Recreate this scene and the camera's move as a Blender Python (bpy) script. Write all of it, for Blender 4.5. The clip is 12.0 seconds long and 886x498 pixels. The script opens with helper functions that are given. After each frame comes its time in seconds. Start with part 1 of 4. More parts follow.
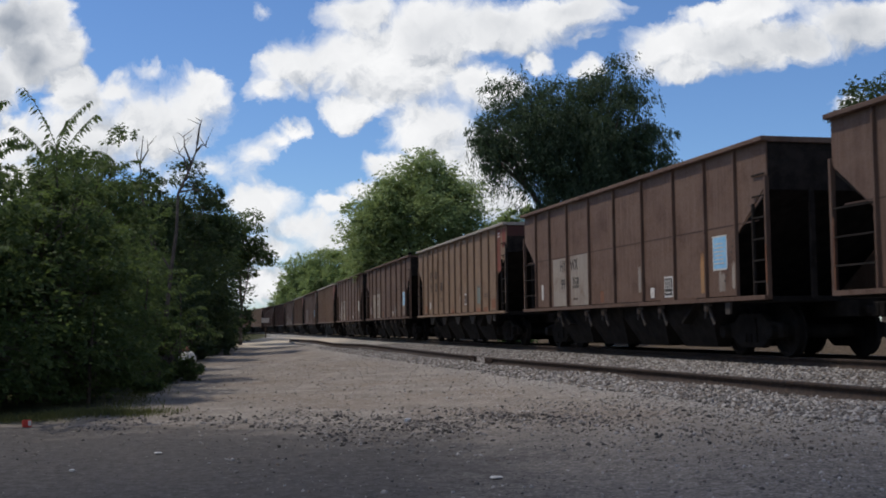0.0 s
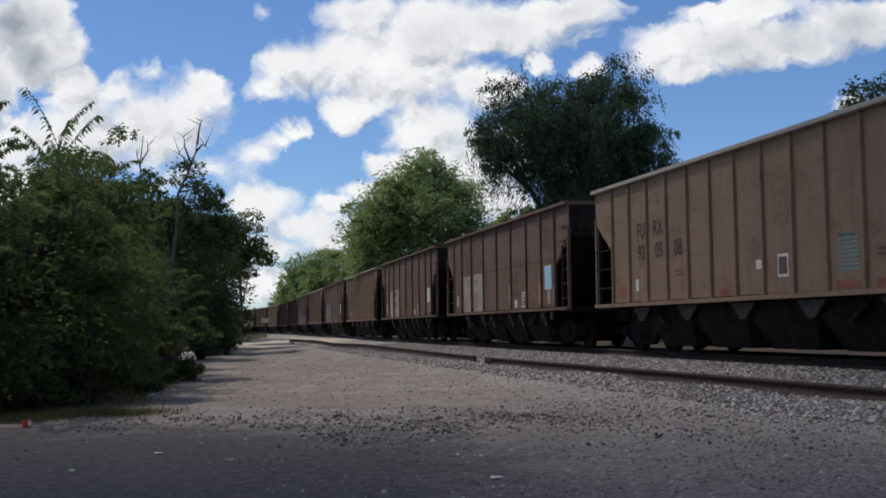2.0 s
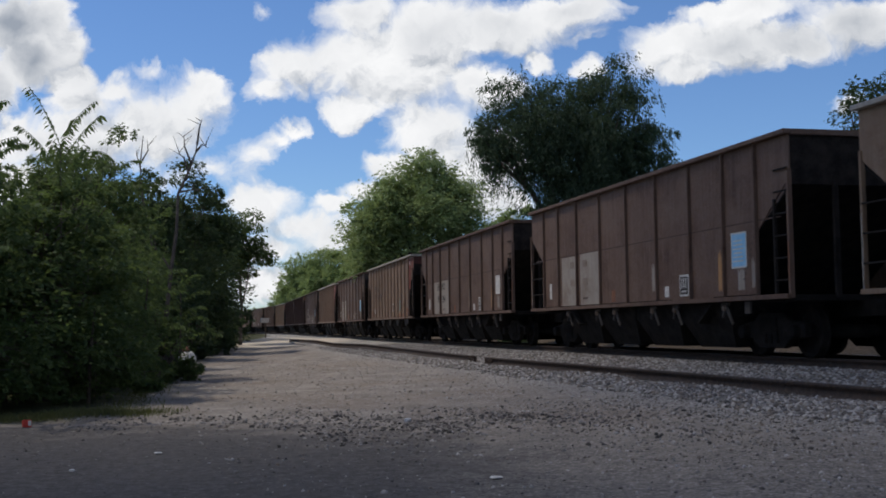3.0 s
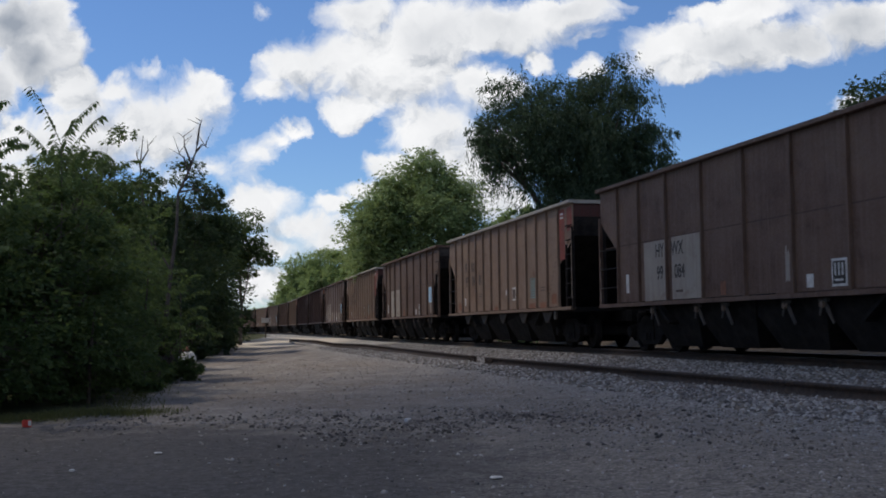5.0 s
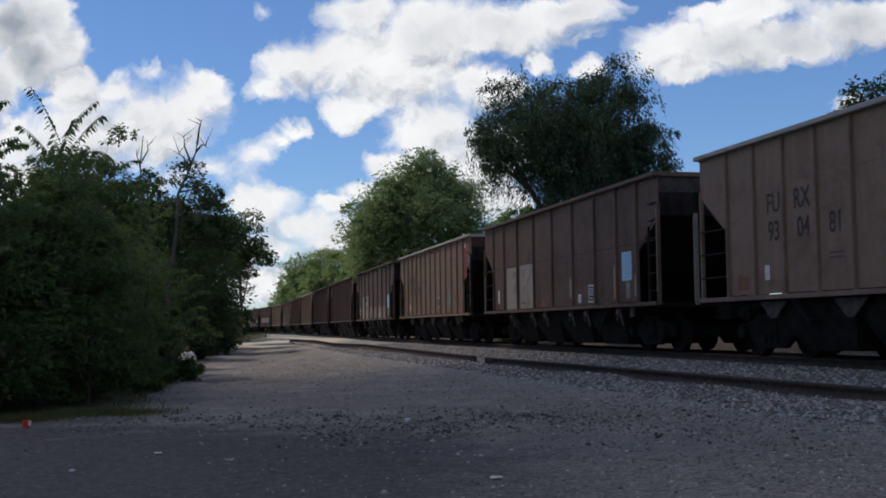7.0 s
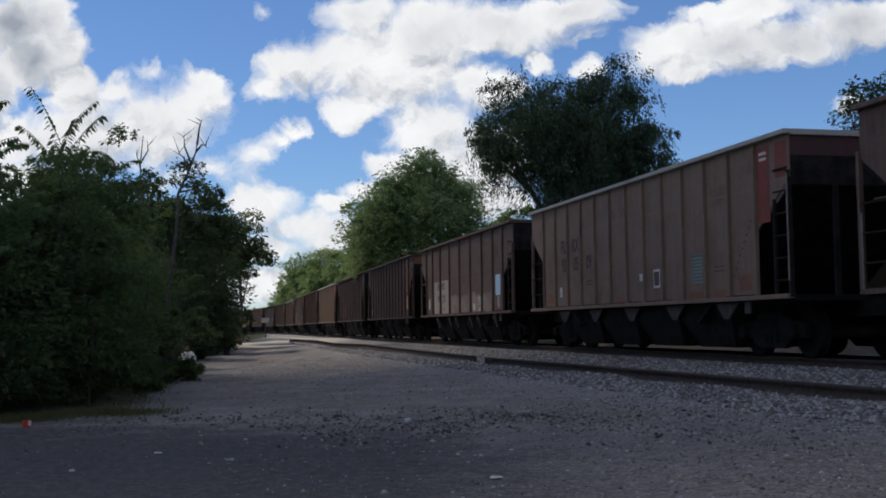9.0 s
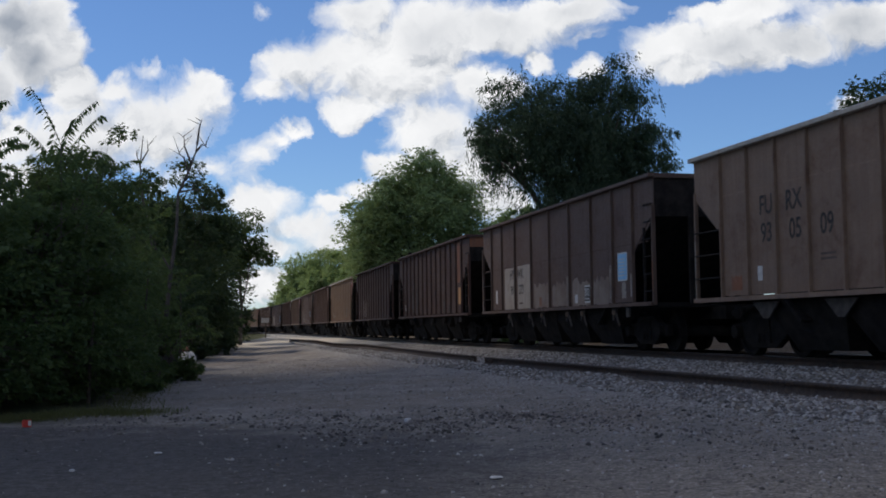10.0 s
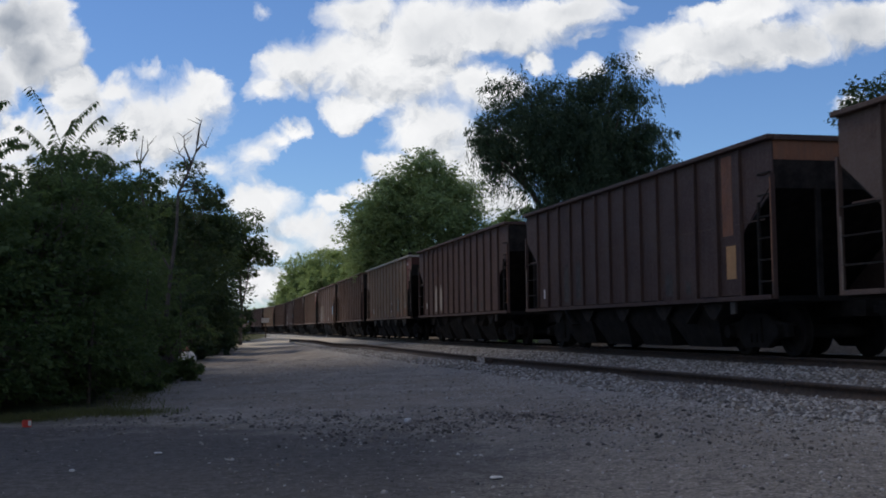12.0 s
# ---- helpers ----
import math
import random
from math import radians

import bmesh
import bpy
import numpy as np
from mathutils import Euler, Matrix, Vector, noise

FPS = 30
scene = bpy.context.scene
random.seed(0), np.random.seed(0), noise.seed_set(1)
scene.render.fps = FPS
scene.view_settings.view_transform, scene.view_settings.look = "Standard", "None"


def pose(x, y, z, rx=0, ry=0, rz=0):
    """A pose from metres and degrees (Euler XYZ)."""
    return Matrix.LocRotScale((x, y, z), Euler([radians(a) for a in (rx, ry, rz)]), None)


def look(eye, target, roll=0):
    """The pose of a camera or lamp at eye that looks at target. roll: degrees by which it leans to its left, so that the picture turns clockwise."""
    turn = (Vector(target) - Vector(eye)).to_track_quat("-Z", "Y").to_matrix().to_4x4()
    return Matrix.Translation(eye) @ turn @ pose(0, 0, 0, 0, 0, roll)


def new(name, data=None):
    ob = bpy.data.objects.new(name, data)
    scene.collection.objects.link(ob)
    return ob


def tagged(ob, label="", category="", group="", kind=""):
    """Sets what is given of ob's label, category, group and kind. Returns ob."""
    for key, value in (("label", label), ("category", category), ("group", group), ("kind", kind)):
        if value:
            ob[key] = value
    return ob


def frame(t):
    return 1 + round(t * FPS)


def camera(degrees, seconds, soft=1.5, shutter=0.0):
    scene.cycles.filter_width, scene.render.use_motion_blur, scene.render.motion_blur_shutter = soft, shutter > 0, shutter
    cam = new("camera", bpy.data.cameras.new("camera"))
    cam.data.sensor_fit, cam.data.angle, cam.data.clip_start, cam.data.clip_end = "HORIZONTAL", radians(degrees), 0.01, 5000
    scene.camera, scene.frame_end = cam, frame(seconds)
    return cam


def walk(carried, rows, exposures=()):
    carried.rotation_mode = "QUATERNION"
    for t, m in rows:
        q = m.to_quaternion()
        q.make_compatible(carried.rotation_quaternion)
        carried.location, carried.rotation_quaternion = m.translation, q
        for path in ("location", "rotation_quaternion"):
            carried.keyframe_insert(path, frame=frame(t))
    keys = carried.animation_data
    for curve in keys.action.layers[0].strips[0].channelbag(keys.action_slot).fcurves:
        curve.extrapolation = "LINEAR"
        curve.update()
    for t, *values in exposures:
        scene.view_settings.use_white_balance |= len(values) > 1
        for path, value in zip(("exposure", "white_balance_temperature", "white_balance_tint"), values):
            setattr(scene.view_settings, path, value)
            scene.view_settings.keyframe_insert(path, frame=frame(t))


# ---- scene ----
# ---------------------------------------------------------------- camera
EYE_Z = 1.1
TILT, LEAN = 3.948, -0.69
cam = camera(42.92, 12.0, soft=1.8, shutter=0.12)
aim = (0.0, 10.0, EYE_Z + 10.0 * math.tan(radians(TILT)))
walk(cam, [(0.0, look((0, 0, EYE_Z), aim, LEAN)), (12.0, look((0, 0, EYE_Z), aim, LEAN))],
     exposures=[(0.0, 0.0, 6470, 10), (12.0, 0.0, 6470, 10)])

# ---------------------------------------------------------------- world and sun
SUN_AZ, SUN_EL = -72.0, 60.0          # degrees: clockwise from the view direction, above the horizon
to_sun = Vector((math.sin(radians(SUN_AZ)) * math.cos(radians(SUN_EL)),
                 math.cos(radians(SUN_AZ)) * math.cos(radians(SUN_EL)), math.sin(radians(SUN_EL))))
sun = new("sun", bpy.data.lights.new("sun", "SUN"))
sun.data.energy, sun.data.angle, sun.data.color = 2.6, radians(1.2), (1.0, 0.92, 0.80)
sun.matrix_world = look(to_sun * 300, (0, 0, 0))


class Nodes:
    """Short hand for a node tree."""

    def __init__(self, tree):
        self.tree = tree
        tree.nodes.clear()

    def add(self, kind, inputs=(), **settings):
        node = self.tree.nodes.new(kind)
        for key, value in settings.items():
            setattr(node, key, value)
        for key, value in dict(inputs).items():
            if isinstance(value, bpy.types.NodeSocket):
                self.tree.links.new(value, node.inputs[key])
            else:
                node.inputs[key].default_value = value
        return node

    def math(self, op, a, b=0.0, c=0.0, clamp=False):
        return self.add("ShaderNodeMath", {0: a, 1: b, 2: c}, operation=op, use_clamp=clamp).outputs[0]

    def noise(self, vector, scale, detail=4.0, rough=0.55, warp=0.0):
        return self.add("ShaderNodeTexNoise", {"Vector": vector, "Scale": scale, "Detail": detail,
                                               "Roughness": rough, "Distortion": warp}).outputs[0]

    def ramp(self, value, low, high, a=0.0, b=1.0, smooth=True):
        return self.add("ShaderNodeMapRange", {"Value": value, "From Min": low, "From Max": high, "To Min": a, "To Max": b},
                        interpolation_type="SMOOTHSTEP" if smooth else "LINEAR").outputs[0]

    def mix(self, fac, a, b, blend="MIX"):
        node = self.tree.nodes.new("ShaderNodeMix")
        node.data_type, node.blend_type = "RGBA", blend
        for index, value in ((0, fac), (6, a), (7, b)):
            if isinstance(value, bpy.types.NodeSocket):
                self.tree.links.new(value, node.inputs[index])
            elif index == 0:
                node.inputs[0].default_value = value
            else:
                node.inputs[index].default_value = (*value[:3], 1.0)
        return node.outputs[2]

    def mapped(self, vector, scale, loc=(0, 0, 0)):
        return self.add("ShaderNodeMapping", {"Vector": vector, "Scale": scale, "Location": loc}).outputs[0]


# cumulus clouds: place (across, up) as slopes from the view direction, half width, half height, greyness
GREY_BANK = [(-0.382, 0.281, 0.050, 0.040, 0.90), (-0.366, 0.247, 0.043, 0.035, 0.80), (-0.340, 0.260, 0.024, 0.030, 0.30), (-0.335, 0.226, 0.025, 0.020, 0.20), (-0.417, 0.222, 0.045, 0.040, 0.80), (-0.349, 0.283, 0.028, 0.035, 0.55)]
LEFT_CUMULUS = [(-0.221, 0.209, 0.036, 0.029, 0.00), (-0.251, 0.182, 0.055, 0.038, 0.00), (-0.305, 0.175, 0.063, 0.036, 0.10), (-0.365, 0.170, 0.065, 0.033, 0.25), (-0.320, 0.206, 0.045, 0.020, 0.30), (-0.380, 0.130, 0.060, 0.030, 0.10), (-0.292, 0.214, 0.030, 0.014, 0.10), (-0.236, 0.196, 0.045, 0.036, 0.00), (-0.275, 0.188, 0.050, 0.040, 0.05)]
WISPS = [(-0.262, 0.232, 0.030, 0.009, 0.05), (0.130, 0.262, 0.040, 0.008, 0.20), (-0.133, 0.178, 0.022, 0.013, 0.05), (-0.165, 0.158, 0.031, 0.017, 0.00), (-0.199, 0.142, 0.043, 0.019, 0.00), (-0.236, 0.133, 0.030, 0.015, 0.00), (-0.148, 0.167, 0.022, 0.013, 0.00), (-0.158, 0.289, 0.013, 0.009, 0.20), (0.359, 0.201, 0.021, 0.010, 0.10)]
CENTRE_CUMULUS = [(-0.130, 0.237, 0.046, 0.030, 0.00), (-0.153, 0.216, 0.026, 0.016, 0.00), (-0.071, 0.239, 0.055, 0.035, 0.05), (-0.071, 0.283, 0.045, 0.023, 0.26), (-0.010, 0.266, 0.075, 0.035, 0.34), (-0.031, 0.223, 0.070, 0.037, 0.10), (0.056, 0.268, 0.065, 0.028, 0.40), (0.118, 0.283, 0.055, 0.020, 0.34), (-0.079, 0.197, 0.031, 0.021, 0.05), (0.035, 0.217, 0.045, 0.023, 0.20), (0.086, 0.239, 0.016, 0.013, 0.05), (0.135, 0.235, 0.020, 0.011, 0.05)]
LOW_CUMULUS = [(-0.008, 0.174, 0.053, 0.034, 0.00), (0.032, 0.148, 0.053, 0.040, 0.05), (0.049, 0.114, 0.035, 0.025, 0.05), (-0.044, 0.143, 0.030, 0.017, 0.00), (-0.027, 0.125, 0.035, 0.017, 0.05), (-0.072, 0.118, 0.030, 0.012, 0.00), (0.034, 0.120, 0.030, 0.030, 0.10)]
HORIZON_CLOUD = [(-0.163, 0.107, 0.040, 0.021, 0.00), (-0.123, 0.090, 0.040, 0.014, 0.10), (-0.100, 0.106, 0.025, 0.012, 0.10), (-0.158, 0.071, 0.040, 0.015, 0.15), (-0.153, 0.039, 0.045, 0.023, 0.10), (-0.092, 0.081, 0.045, 0.020, 0.15)]
RIGHT_BANK = [(0.204, 0.248, 0.048, 0.029, 0.10), (0.260, 0.253, 0.063, 0.031, 0.50), (0.321, 0.252, 0.060, 0.024, 0.55), (0.377, 0.267, 0.065, 0.029, 0.55), (0.221, 0.227, 0.043, 0.014, 0.10), (0.281, 0.283, 0.080, 0.013, 0.22)]
CLOUDS = GREY_BANK + LEFT_CUMULUS + CENTRE_CUMULUS + LOW_CUMULUS + HORIZON_CLOUD + RIGHT_BANK


def build_world():
    world = bpy.data.worlds.new("sky")
    scene.world = world
    world.use_nodes = True
    n = Nodes(world.node_tree)
    direction = n.add("ShaderNodeTexCoord").outputs["Generated"]
    split = n.add("ShaderNodeSeparateXYZ", {0: direction})
    ahead = n.math("MAXIMUM", split.outputs[1], 0.02)
    u, w = n.math("DIVIDE", split.outputs[0], ahead), n.math("DIVIDE", split.outputs[2], ahead)
    flat = n.add("ShaderNodeCombineXYZ", {0: u, 1: w, 2: 0.0}).outputs[0]
    def puffed(vector, scale, detail, reach):
        wob = n.add("ShaderNodeTexNoise", {"Vector": vector, "Scale": scale, "Detail": detail, "Roughness": 0.62}).outputs[1]
        wob = n.add("ShaderNodeVectorMath", {0: wob, 1: (0.5, 0.5, 0.5)}, operation="SUBTRACT").outputs[0]
        wob = n.add("ShaderNodeVectorMath", {0: wob, "Scale": reach}, operation="SCALE").outputs[0]
        return n.add("ShaderNodeVectorMath", {0: vector, 1: wob}, operation="ADD").outputs[0]

    spot = puffed(puffed(flat, 12.0, 2.0, 0.036), 48.0, 7.0, 0.026)

    def banks(at):
        """Thickness of the clouds at a place in the sky, and how heavy they are there."""
        thick, heavy = None, None
        for x, z, a, b, dark in CLOUDS + WISPS:
            q = n.mapped(at, (1 / a, 1 / b, 0.0), (-x / a, -z / b, 0.0))
            near = n.math("SUBTRACT", 1.0, n.add("ShaderNodeVectorMath", {0: q}, operation="LENGTH").outputs["Value"])
            if (x, z, a, b, dark) in WISPS:
                near = n.math("SUBTRACT", n.math("MULTIPLY", near, 0.52), 0.10)
            load = n.math("MULTIPLY", n.math("MAXIMUM", near, 0.0), dark)
            thick = near if thick is None else n.math("SMOOTH_MAX", thick, near, 0.25)
            heavy = load if heavy is None else n.math("SMOOTH_MAX", heavy, load, 0.15)
        return thick, heavy

    density, grey = banks(spot)
    sunward, _ = banks(n.mapped(spot, (1, 1, 1), (-0.010, 0.020, 0.0)))
    # beside and behind the view the same broken cloud goes on
    veil = n.noise(n.mapped(direction, (1.0, 1.0, 1.6)), 2.6, 8.0, 0.58)
    beside = n.ramp(split.outputs[1], 0.80, 0.68)
    high = n.math("MAXIMUM", beside, n.ramp(w, 0.31, 0.42))
    density = n.math("MAXIMUM", density, n.math("SUBTRACT", n.math("MULTIPLY", n.math("SUBTRACT", veil, 0.52), 5.0),
                                                n.math("MULTIPLY", n.math("SUBTRACT", 1.0, high), 4.0)))
    low, soft = n.noise(spot, 26.0, 8.0, 0.60), n.noise(flat, 9.0, 4.0, 0.55)
    ragged = n.math("ADD", density, n.math("MULTIPLY", n.math("SUBTRACT", low, 0.5), 1.05))
    # crisp sunlit heads, thin ragged hems
    hem = n.ramp(soft, 0.35, 0.65, 0.22, 0.62)
    cover = n.math("SMOOTH_MIN", n.math("DIVIDE", n.math("ADD", ragged, 0.03), hem), 1.0, 0.35, True)
    # tops towards the sun white, what lies under thicker cloud pale grey
    above = n.noise(n.mapped(spot, (1, 1, 1), (-0.006, 0.012, 0.0)), 26.0, 8.0, 0.60)
    under = n.math("SUBTRACT", sunward, density)
    fold = n.math("ADD", n.math("MULTIPLY", n.math("SUBTRACT", above, low), 1.5), n.math("MULTIPLY", under, 0.55))
    heart = n.math("MULTIPLY", n.ramp(density, 0.25, 0.95), n.ramp(soft, 0.30, 0.70, 0.25, 0.75))
    fold = n.math("ADD", fold, n.math("MULTIPLY", heart, 0.35))
    colour = n.mix(n.ramp(fold, -0.10, 0.62), (1.0, 1.0, 1.0), (0.48, 0.515, 0.57))
    murk = n.math("ADD", grey, n.math("ADD", n.math("MULTIPLY", n.math("SUBTRACT", soft, 0.5), 0.45), n.math("MULTIPLY", n.math("SUBTRACT", low, 0.5), 0.35)))
    colour = n.mix(n.ramp(murk, 0.0, 0.80, 0.0, 1.0, False), colour, (0.33, 0.37, 0.435))
    sky = n.add("ShaderNodeTexSky", sky_type="NISHITA", sun_disc=False, sun_elevation=radians(SUN_EL),
                sun_rotation=radians(SUN_AZ), air_density=1.0, dust_density=0.0, ozone_density=5.0)
    clear = n.mix(1.0, sky.outputs[0], (0.82, 0.96, 1.17), "MULTIPLY")
    blue = n.add("ShaderNodeBackground", {"Color": clear, "Strength": 0.095}).outputs[0]
    white = n.add("ShaderNodeBackground", {"Color": colour, "Strength": 1.0}).outputs[0]
    mixed = n.add("ShaderNodeMixShader", {0: cover, 1: blue, 2: white}).outputs[0]
    n.add("ShaderNodeOutputWorld", {0: mixed})


build_world()


# ---------------------------------------------------------------- materials
def material(name, build):
    m = bpy.data.materials.new(name)
    m.use_nodes = True
    n = Nodes(m.node_tree)
    place = n.add("ShaderNodeTexCoord").outputs["Object"]
    build(n, place)
    return m


def surface(n, colour, rough=0.8, metal=0.0, bump=None, depth=0.01, spec=0.3):
    inputs = {"Base Color": colour if isinstance(colour, bpy.types.NodeSocket) else (*colour, 1.0), "Roughness": rough, "Metallic": metal,
              "Specular IOR Level": spec}
    if bump is not None:
        inputs["Normal"] = n.add("ShaderNodeBump", {"Height": bump, "Distance": depth, "Strength": 0.8}).outputs[0]
    n.add("ShaderNodeOutputMaterial", {0: n.add("ShaderNodeBsdfPrincipled", inputs).outputs[0]})


def painted_steel(name, paint, rust, dust, wear=0.5, streak=1.0):
    """Weathered freight-car paint: rust blooms, vertical run marks, coal dust."""
    def build(n, place):
        tint = n.add("ShaderNodeObjectInfo").outputs["Random"]
        shifted = n.add("ShaderNodeVectorMath", {0: place, 1: n.add("ShaderNodeCombineXYZ", {0: n.math("MULTIPLY", tint, 40.0)}).outputs[0]}, operation="ADD").outputs[0]
        runs = n.noise(n.mapped(shifted, (9.0, 9.0, 0.55)), 1.0, 6.0, 0.65)
        blooms = n.noise(shifted, 1.1, 7.0, 0.68, 0.4)
        grain = n.noise(shifted, 28.0, 3.0)
        colour = n.mix(n.ramp(blooms, 0.62 - 0.3 * wear, 0.80 - 0.2 * wear), paint, rust)
        colour = n.mix(n.math("MULTIPLY", n.ramp(runs, 0.42, 0.66), 0.75 * streak), colour, dust)
        drips = n.noise(n.mapped(shifted, (22.0, 22.0, 0.8), (5.0, 0.0, 3.0)), 1.0, 4.0, 0.6)
        colour = n.mix(n.math("MULTIPLY", n.ramp(drips, 0.55, 0.75), 0.6), colour, rust)
        colour = n.mix(n.math("MULTIPLY", grain, 0.22), colour, rust)
        wash = n.noise(n.mapped(shifted, (0.45, 0.45, 0.9), (11.0, 0.0, 7.0)), 1.0, 5.0, 0.6)
        colour = n.mix(n.math("MULTIPLY", n.ramp(wash, 0.46, 0.68), 0.55), colour, dust)
        colour = n.mix(n.math("MULTIPLY", n.ramp(wash, 0.46, 0.30), 0.50), colour, rust)
        colour = n.mix(1.0, colour, n.add("ShaderNodeCombineColor", {0: n.ramp(tint, 0, 1, 0.90, 1.08, False), 1: n.ramp(tint, 0, 1, 0.90, 1.08, False), 2: n.ramp(tint, 0, 1, 0.90, 1.08, False)}).outputs[0], "MULTIPLY")
        surface(n, colour, n.ramp(grain, 0.3, 0.7, 0.62, 0.85), 0.0, n.math("ADD", grain, n.math("MULTIPLY", blooms, 1.5)), 0.006)
    return material(name, build)


def plain(name, a, b, scale=6.0, rough=0.8, metal=0.0, depth=0.01, spec=0.3):
    def build(n, place):
        big, fine = n.noise(place, scale, 5.0), n.noise(place, scale * 9, 3.0)
        colour = n.mix(n.ramp(n.math("ADD", n.math("MULTIPLY", big, 0.7), n.math("MULTIPLY", fine, 0.3)), 0.35, 0.65), a, b)
        surface(n, colour, rough, metal, n.math("ADD", big, fine), depth, spec)
    return material(name, build)


def leaf_material(name, a, b, back):
    def build(n, place):
        island = n.add("ShaderNodeNewGeometry").outputs["Random Per Island"]
        big = n.noise(place, 0.8, 3.0)
        colour = n.mix(n.math("MULTIPLY", n.math("ADD", island, big), 0.5), a, b)
        lit = n.add("ShaderNodeBsdfPrincipled", {"Base Color": colour, "Roughness": 0.65, "Specular IOR Level": 0.15}).outputs[0]
        thin = n.add("ShaderNodeBsdfTranslucent", {"Color": (*back, 1.0)}).outputs[0]
        n.add("ShaderNodeOutputMaterial", {0: n.add("ShaderNodeMixShader", {0: 0.35, 1: lit, 2: thin}).outputs[0]})
    return material(name, build)


BROWN = painted_steel("brown_car_paint", (0.114, 0.067, 0.047), (0.060, 0.030, 0.020), (0.140, 0.091, 0.067), 0.55)
BROWN_DARK = painted_steel("dark_brown_car_paint", (0.054, 0.027, 0.021), (0.036, 0.017, 0.013), (0.070, 0.043, 0.034), 0.5)
TAN = painted_steel("faded_tan_car_paint", (0.225, 0.150, 0.098), (0.130, 0.070, 0.042), (0.175, 0.115, 0.078), 0.40, 0.9)
TAUPE = painted_steel("dusty_taupe_car_paint", (0.215, 0.143, 0.100), (0.122, 0.067, 0.043), (0.162, 0.107, 0.076), 0.45, 0.9)
SOOTY = painted_steel("sooty_brown_car_paint", (0.088, 0.054, 0.041), (0.052, 0.026, 0.018), (0.105, 0.070, 0.054), 0.5)
SEAM = painted_steel("rusty_seam_steel", (0.060, 0.033, 0.024), (0.045, 0.022, 0.015), (0.085, 0.052, 0.038), 0.5)
RED = painted_steel("faded_red_paint", (0.22, 0.045, 0.032), (0.11, 0.045, 0.03), (0.15, 0.06, 0.04), 0.6)
ORANGE = painted_steel("rusty_orange_paint", (0.22, 0.090, 0.045), (0.12, 0.05, 0.03), (0.16, 0.08, 0.05), 0.5)
# the corner red darkened for the shaded car end
MAROON = painted_steel("shaded_maroon_paint", (0.085, 0.025, 0.020), (0.04, 0.02, 0.015), (0.06, 0.03, 0.025), 0.5)
YELLOW = painted_steel("worn_yellow_paint", (0.40, 0.21, 0.085), (0.22, 0.10, 0.04), (0.30, 0.18, 0.09), 0.4)
PALE = painted_steel("bare_grey_paint", (0.30, 0.262, 0.225), (0.17, 0.118, 0.088), (0.23, 0.19, 0.158), 0.45)
SCUFF = painted_steel("scuffed_brown_paint", (0.24, 0.19, 0.155), (0.14, 0.09, 0.068), (0.19, 0.145, 0.115), 0.5)
RIM = painted_steel("dusty_grey_rim", (0.36, 0.33, 0.29), (0.22, 0.16, 0.12), (0.30, 0.26, 0.22), 0.3)
# grimy steel taken near black: shade under and between the cars is in the colour
SHADED_BLACK = plain("shaded_grimy_black_steel", (0.009, 0.008, 0.0075), (0.020, 0.017, 0.0155), 4.0, 0.9, spec=0.08)
SHADED_GRIME = plain("shaded_grimy_steel", (0.012, 0.010, 0.009), (0.030, 0.024, 0.021), 4.0, 0.9, spec=0.1)
CHUTE = plain("dusty_chute_steel", (0.070, 0.058, 0.050), (0.030, 0.025, 0.022), 5.0, 0.8)
KNOB = plain("rust_dusted_casting", (0.22, 0.16, 0.12), (0.12, 0.085, 0.065), 6.0, 0.8)
LETTER = plain("faded_dark_lettering", (0.025, 0.022, 0.02), (0.06, 0.05, 0.045), 9.0, 0.8)
GHOST = plain("ghost_lettering", (0.075, 0.052, 0.042), (0.11, 0.078, 0.062), 9.0, 0.8)
WHITE = plain("chalky_white_paint", (0.62, 0.60, 0.57), (0.42, 0.39, 0.36), 9.0, 0.8)
BLUE = plain("pale_blue_sticker", (0.19, 0.41, 0.62), (0.28, 0.50, 0.67), 7.0, 0.6)
TEAL = plain("faded_teal_stencil", (0.10, 0.20, 0.205), (0.15, 0.25, 0.25), 9.0, 0.8)
RAIL = plain("rusty_rail_steel", (0.022, 0.015, 0.011), (0.055, 0.034, 0.024), 12.0, 0.7)
SHINE = plain("worn_rail_head", (0.28, 0.27, 0.26), (0.20, 0.18, 0.17), 12.0, 0.35, 0.9)
TIE = plain("creosoted_timber", (0.045, 0.034, 0.027), (0.11, 0.085, 0.065), 8.0, 0.9)
BARK = plain("grey_brown_bark", (0.060, 0.048, 0.038), (0.13, 0.11, 0.09), 9.0, 0.9, 0.0, 0.03)
DEAD = plain("bleached_dead_wood", (0.060, 0.050, 0.043), (0.12, 0.10, 0.086), 9.0, 0.9)
LEAF_HEDGE = leaf_material("scrub_leaves", (0.036, 0.056, 0.022), (0.088, 0.124, 0.045), (0.15, 0.21, 0.06))
LEAF_DARK = leaf_material("dark_leaves", (0.029, 0.043, 0.023), (0.062, 0.086, 0.040), (0.09, 0.13, 0.042))
LEAF_WILLOW = leaf_material("willow_leaves", (0.036, 0.056, 0.036), (0.080, 0.112, 0.070), (0.08, 0.13, 0.055))
# these two leaf colours are lifted to carry sunlight that the self-shadowed crowns lose
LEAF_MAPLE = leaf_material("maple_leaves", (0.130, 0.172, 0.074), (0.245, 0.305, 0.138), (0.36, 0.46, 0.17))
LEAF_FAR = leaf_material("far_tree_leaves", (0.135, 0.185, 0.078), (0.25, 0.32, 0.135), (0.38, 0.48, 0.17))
GRASS = leaf_material("verge_grass", (0.055, 0.062, 0.022), (0.12, 0.115, 0.045), (0.10, 0.12, 0.035))


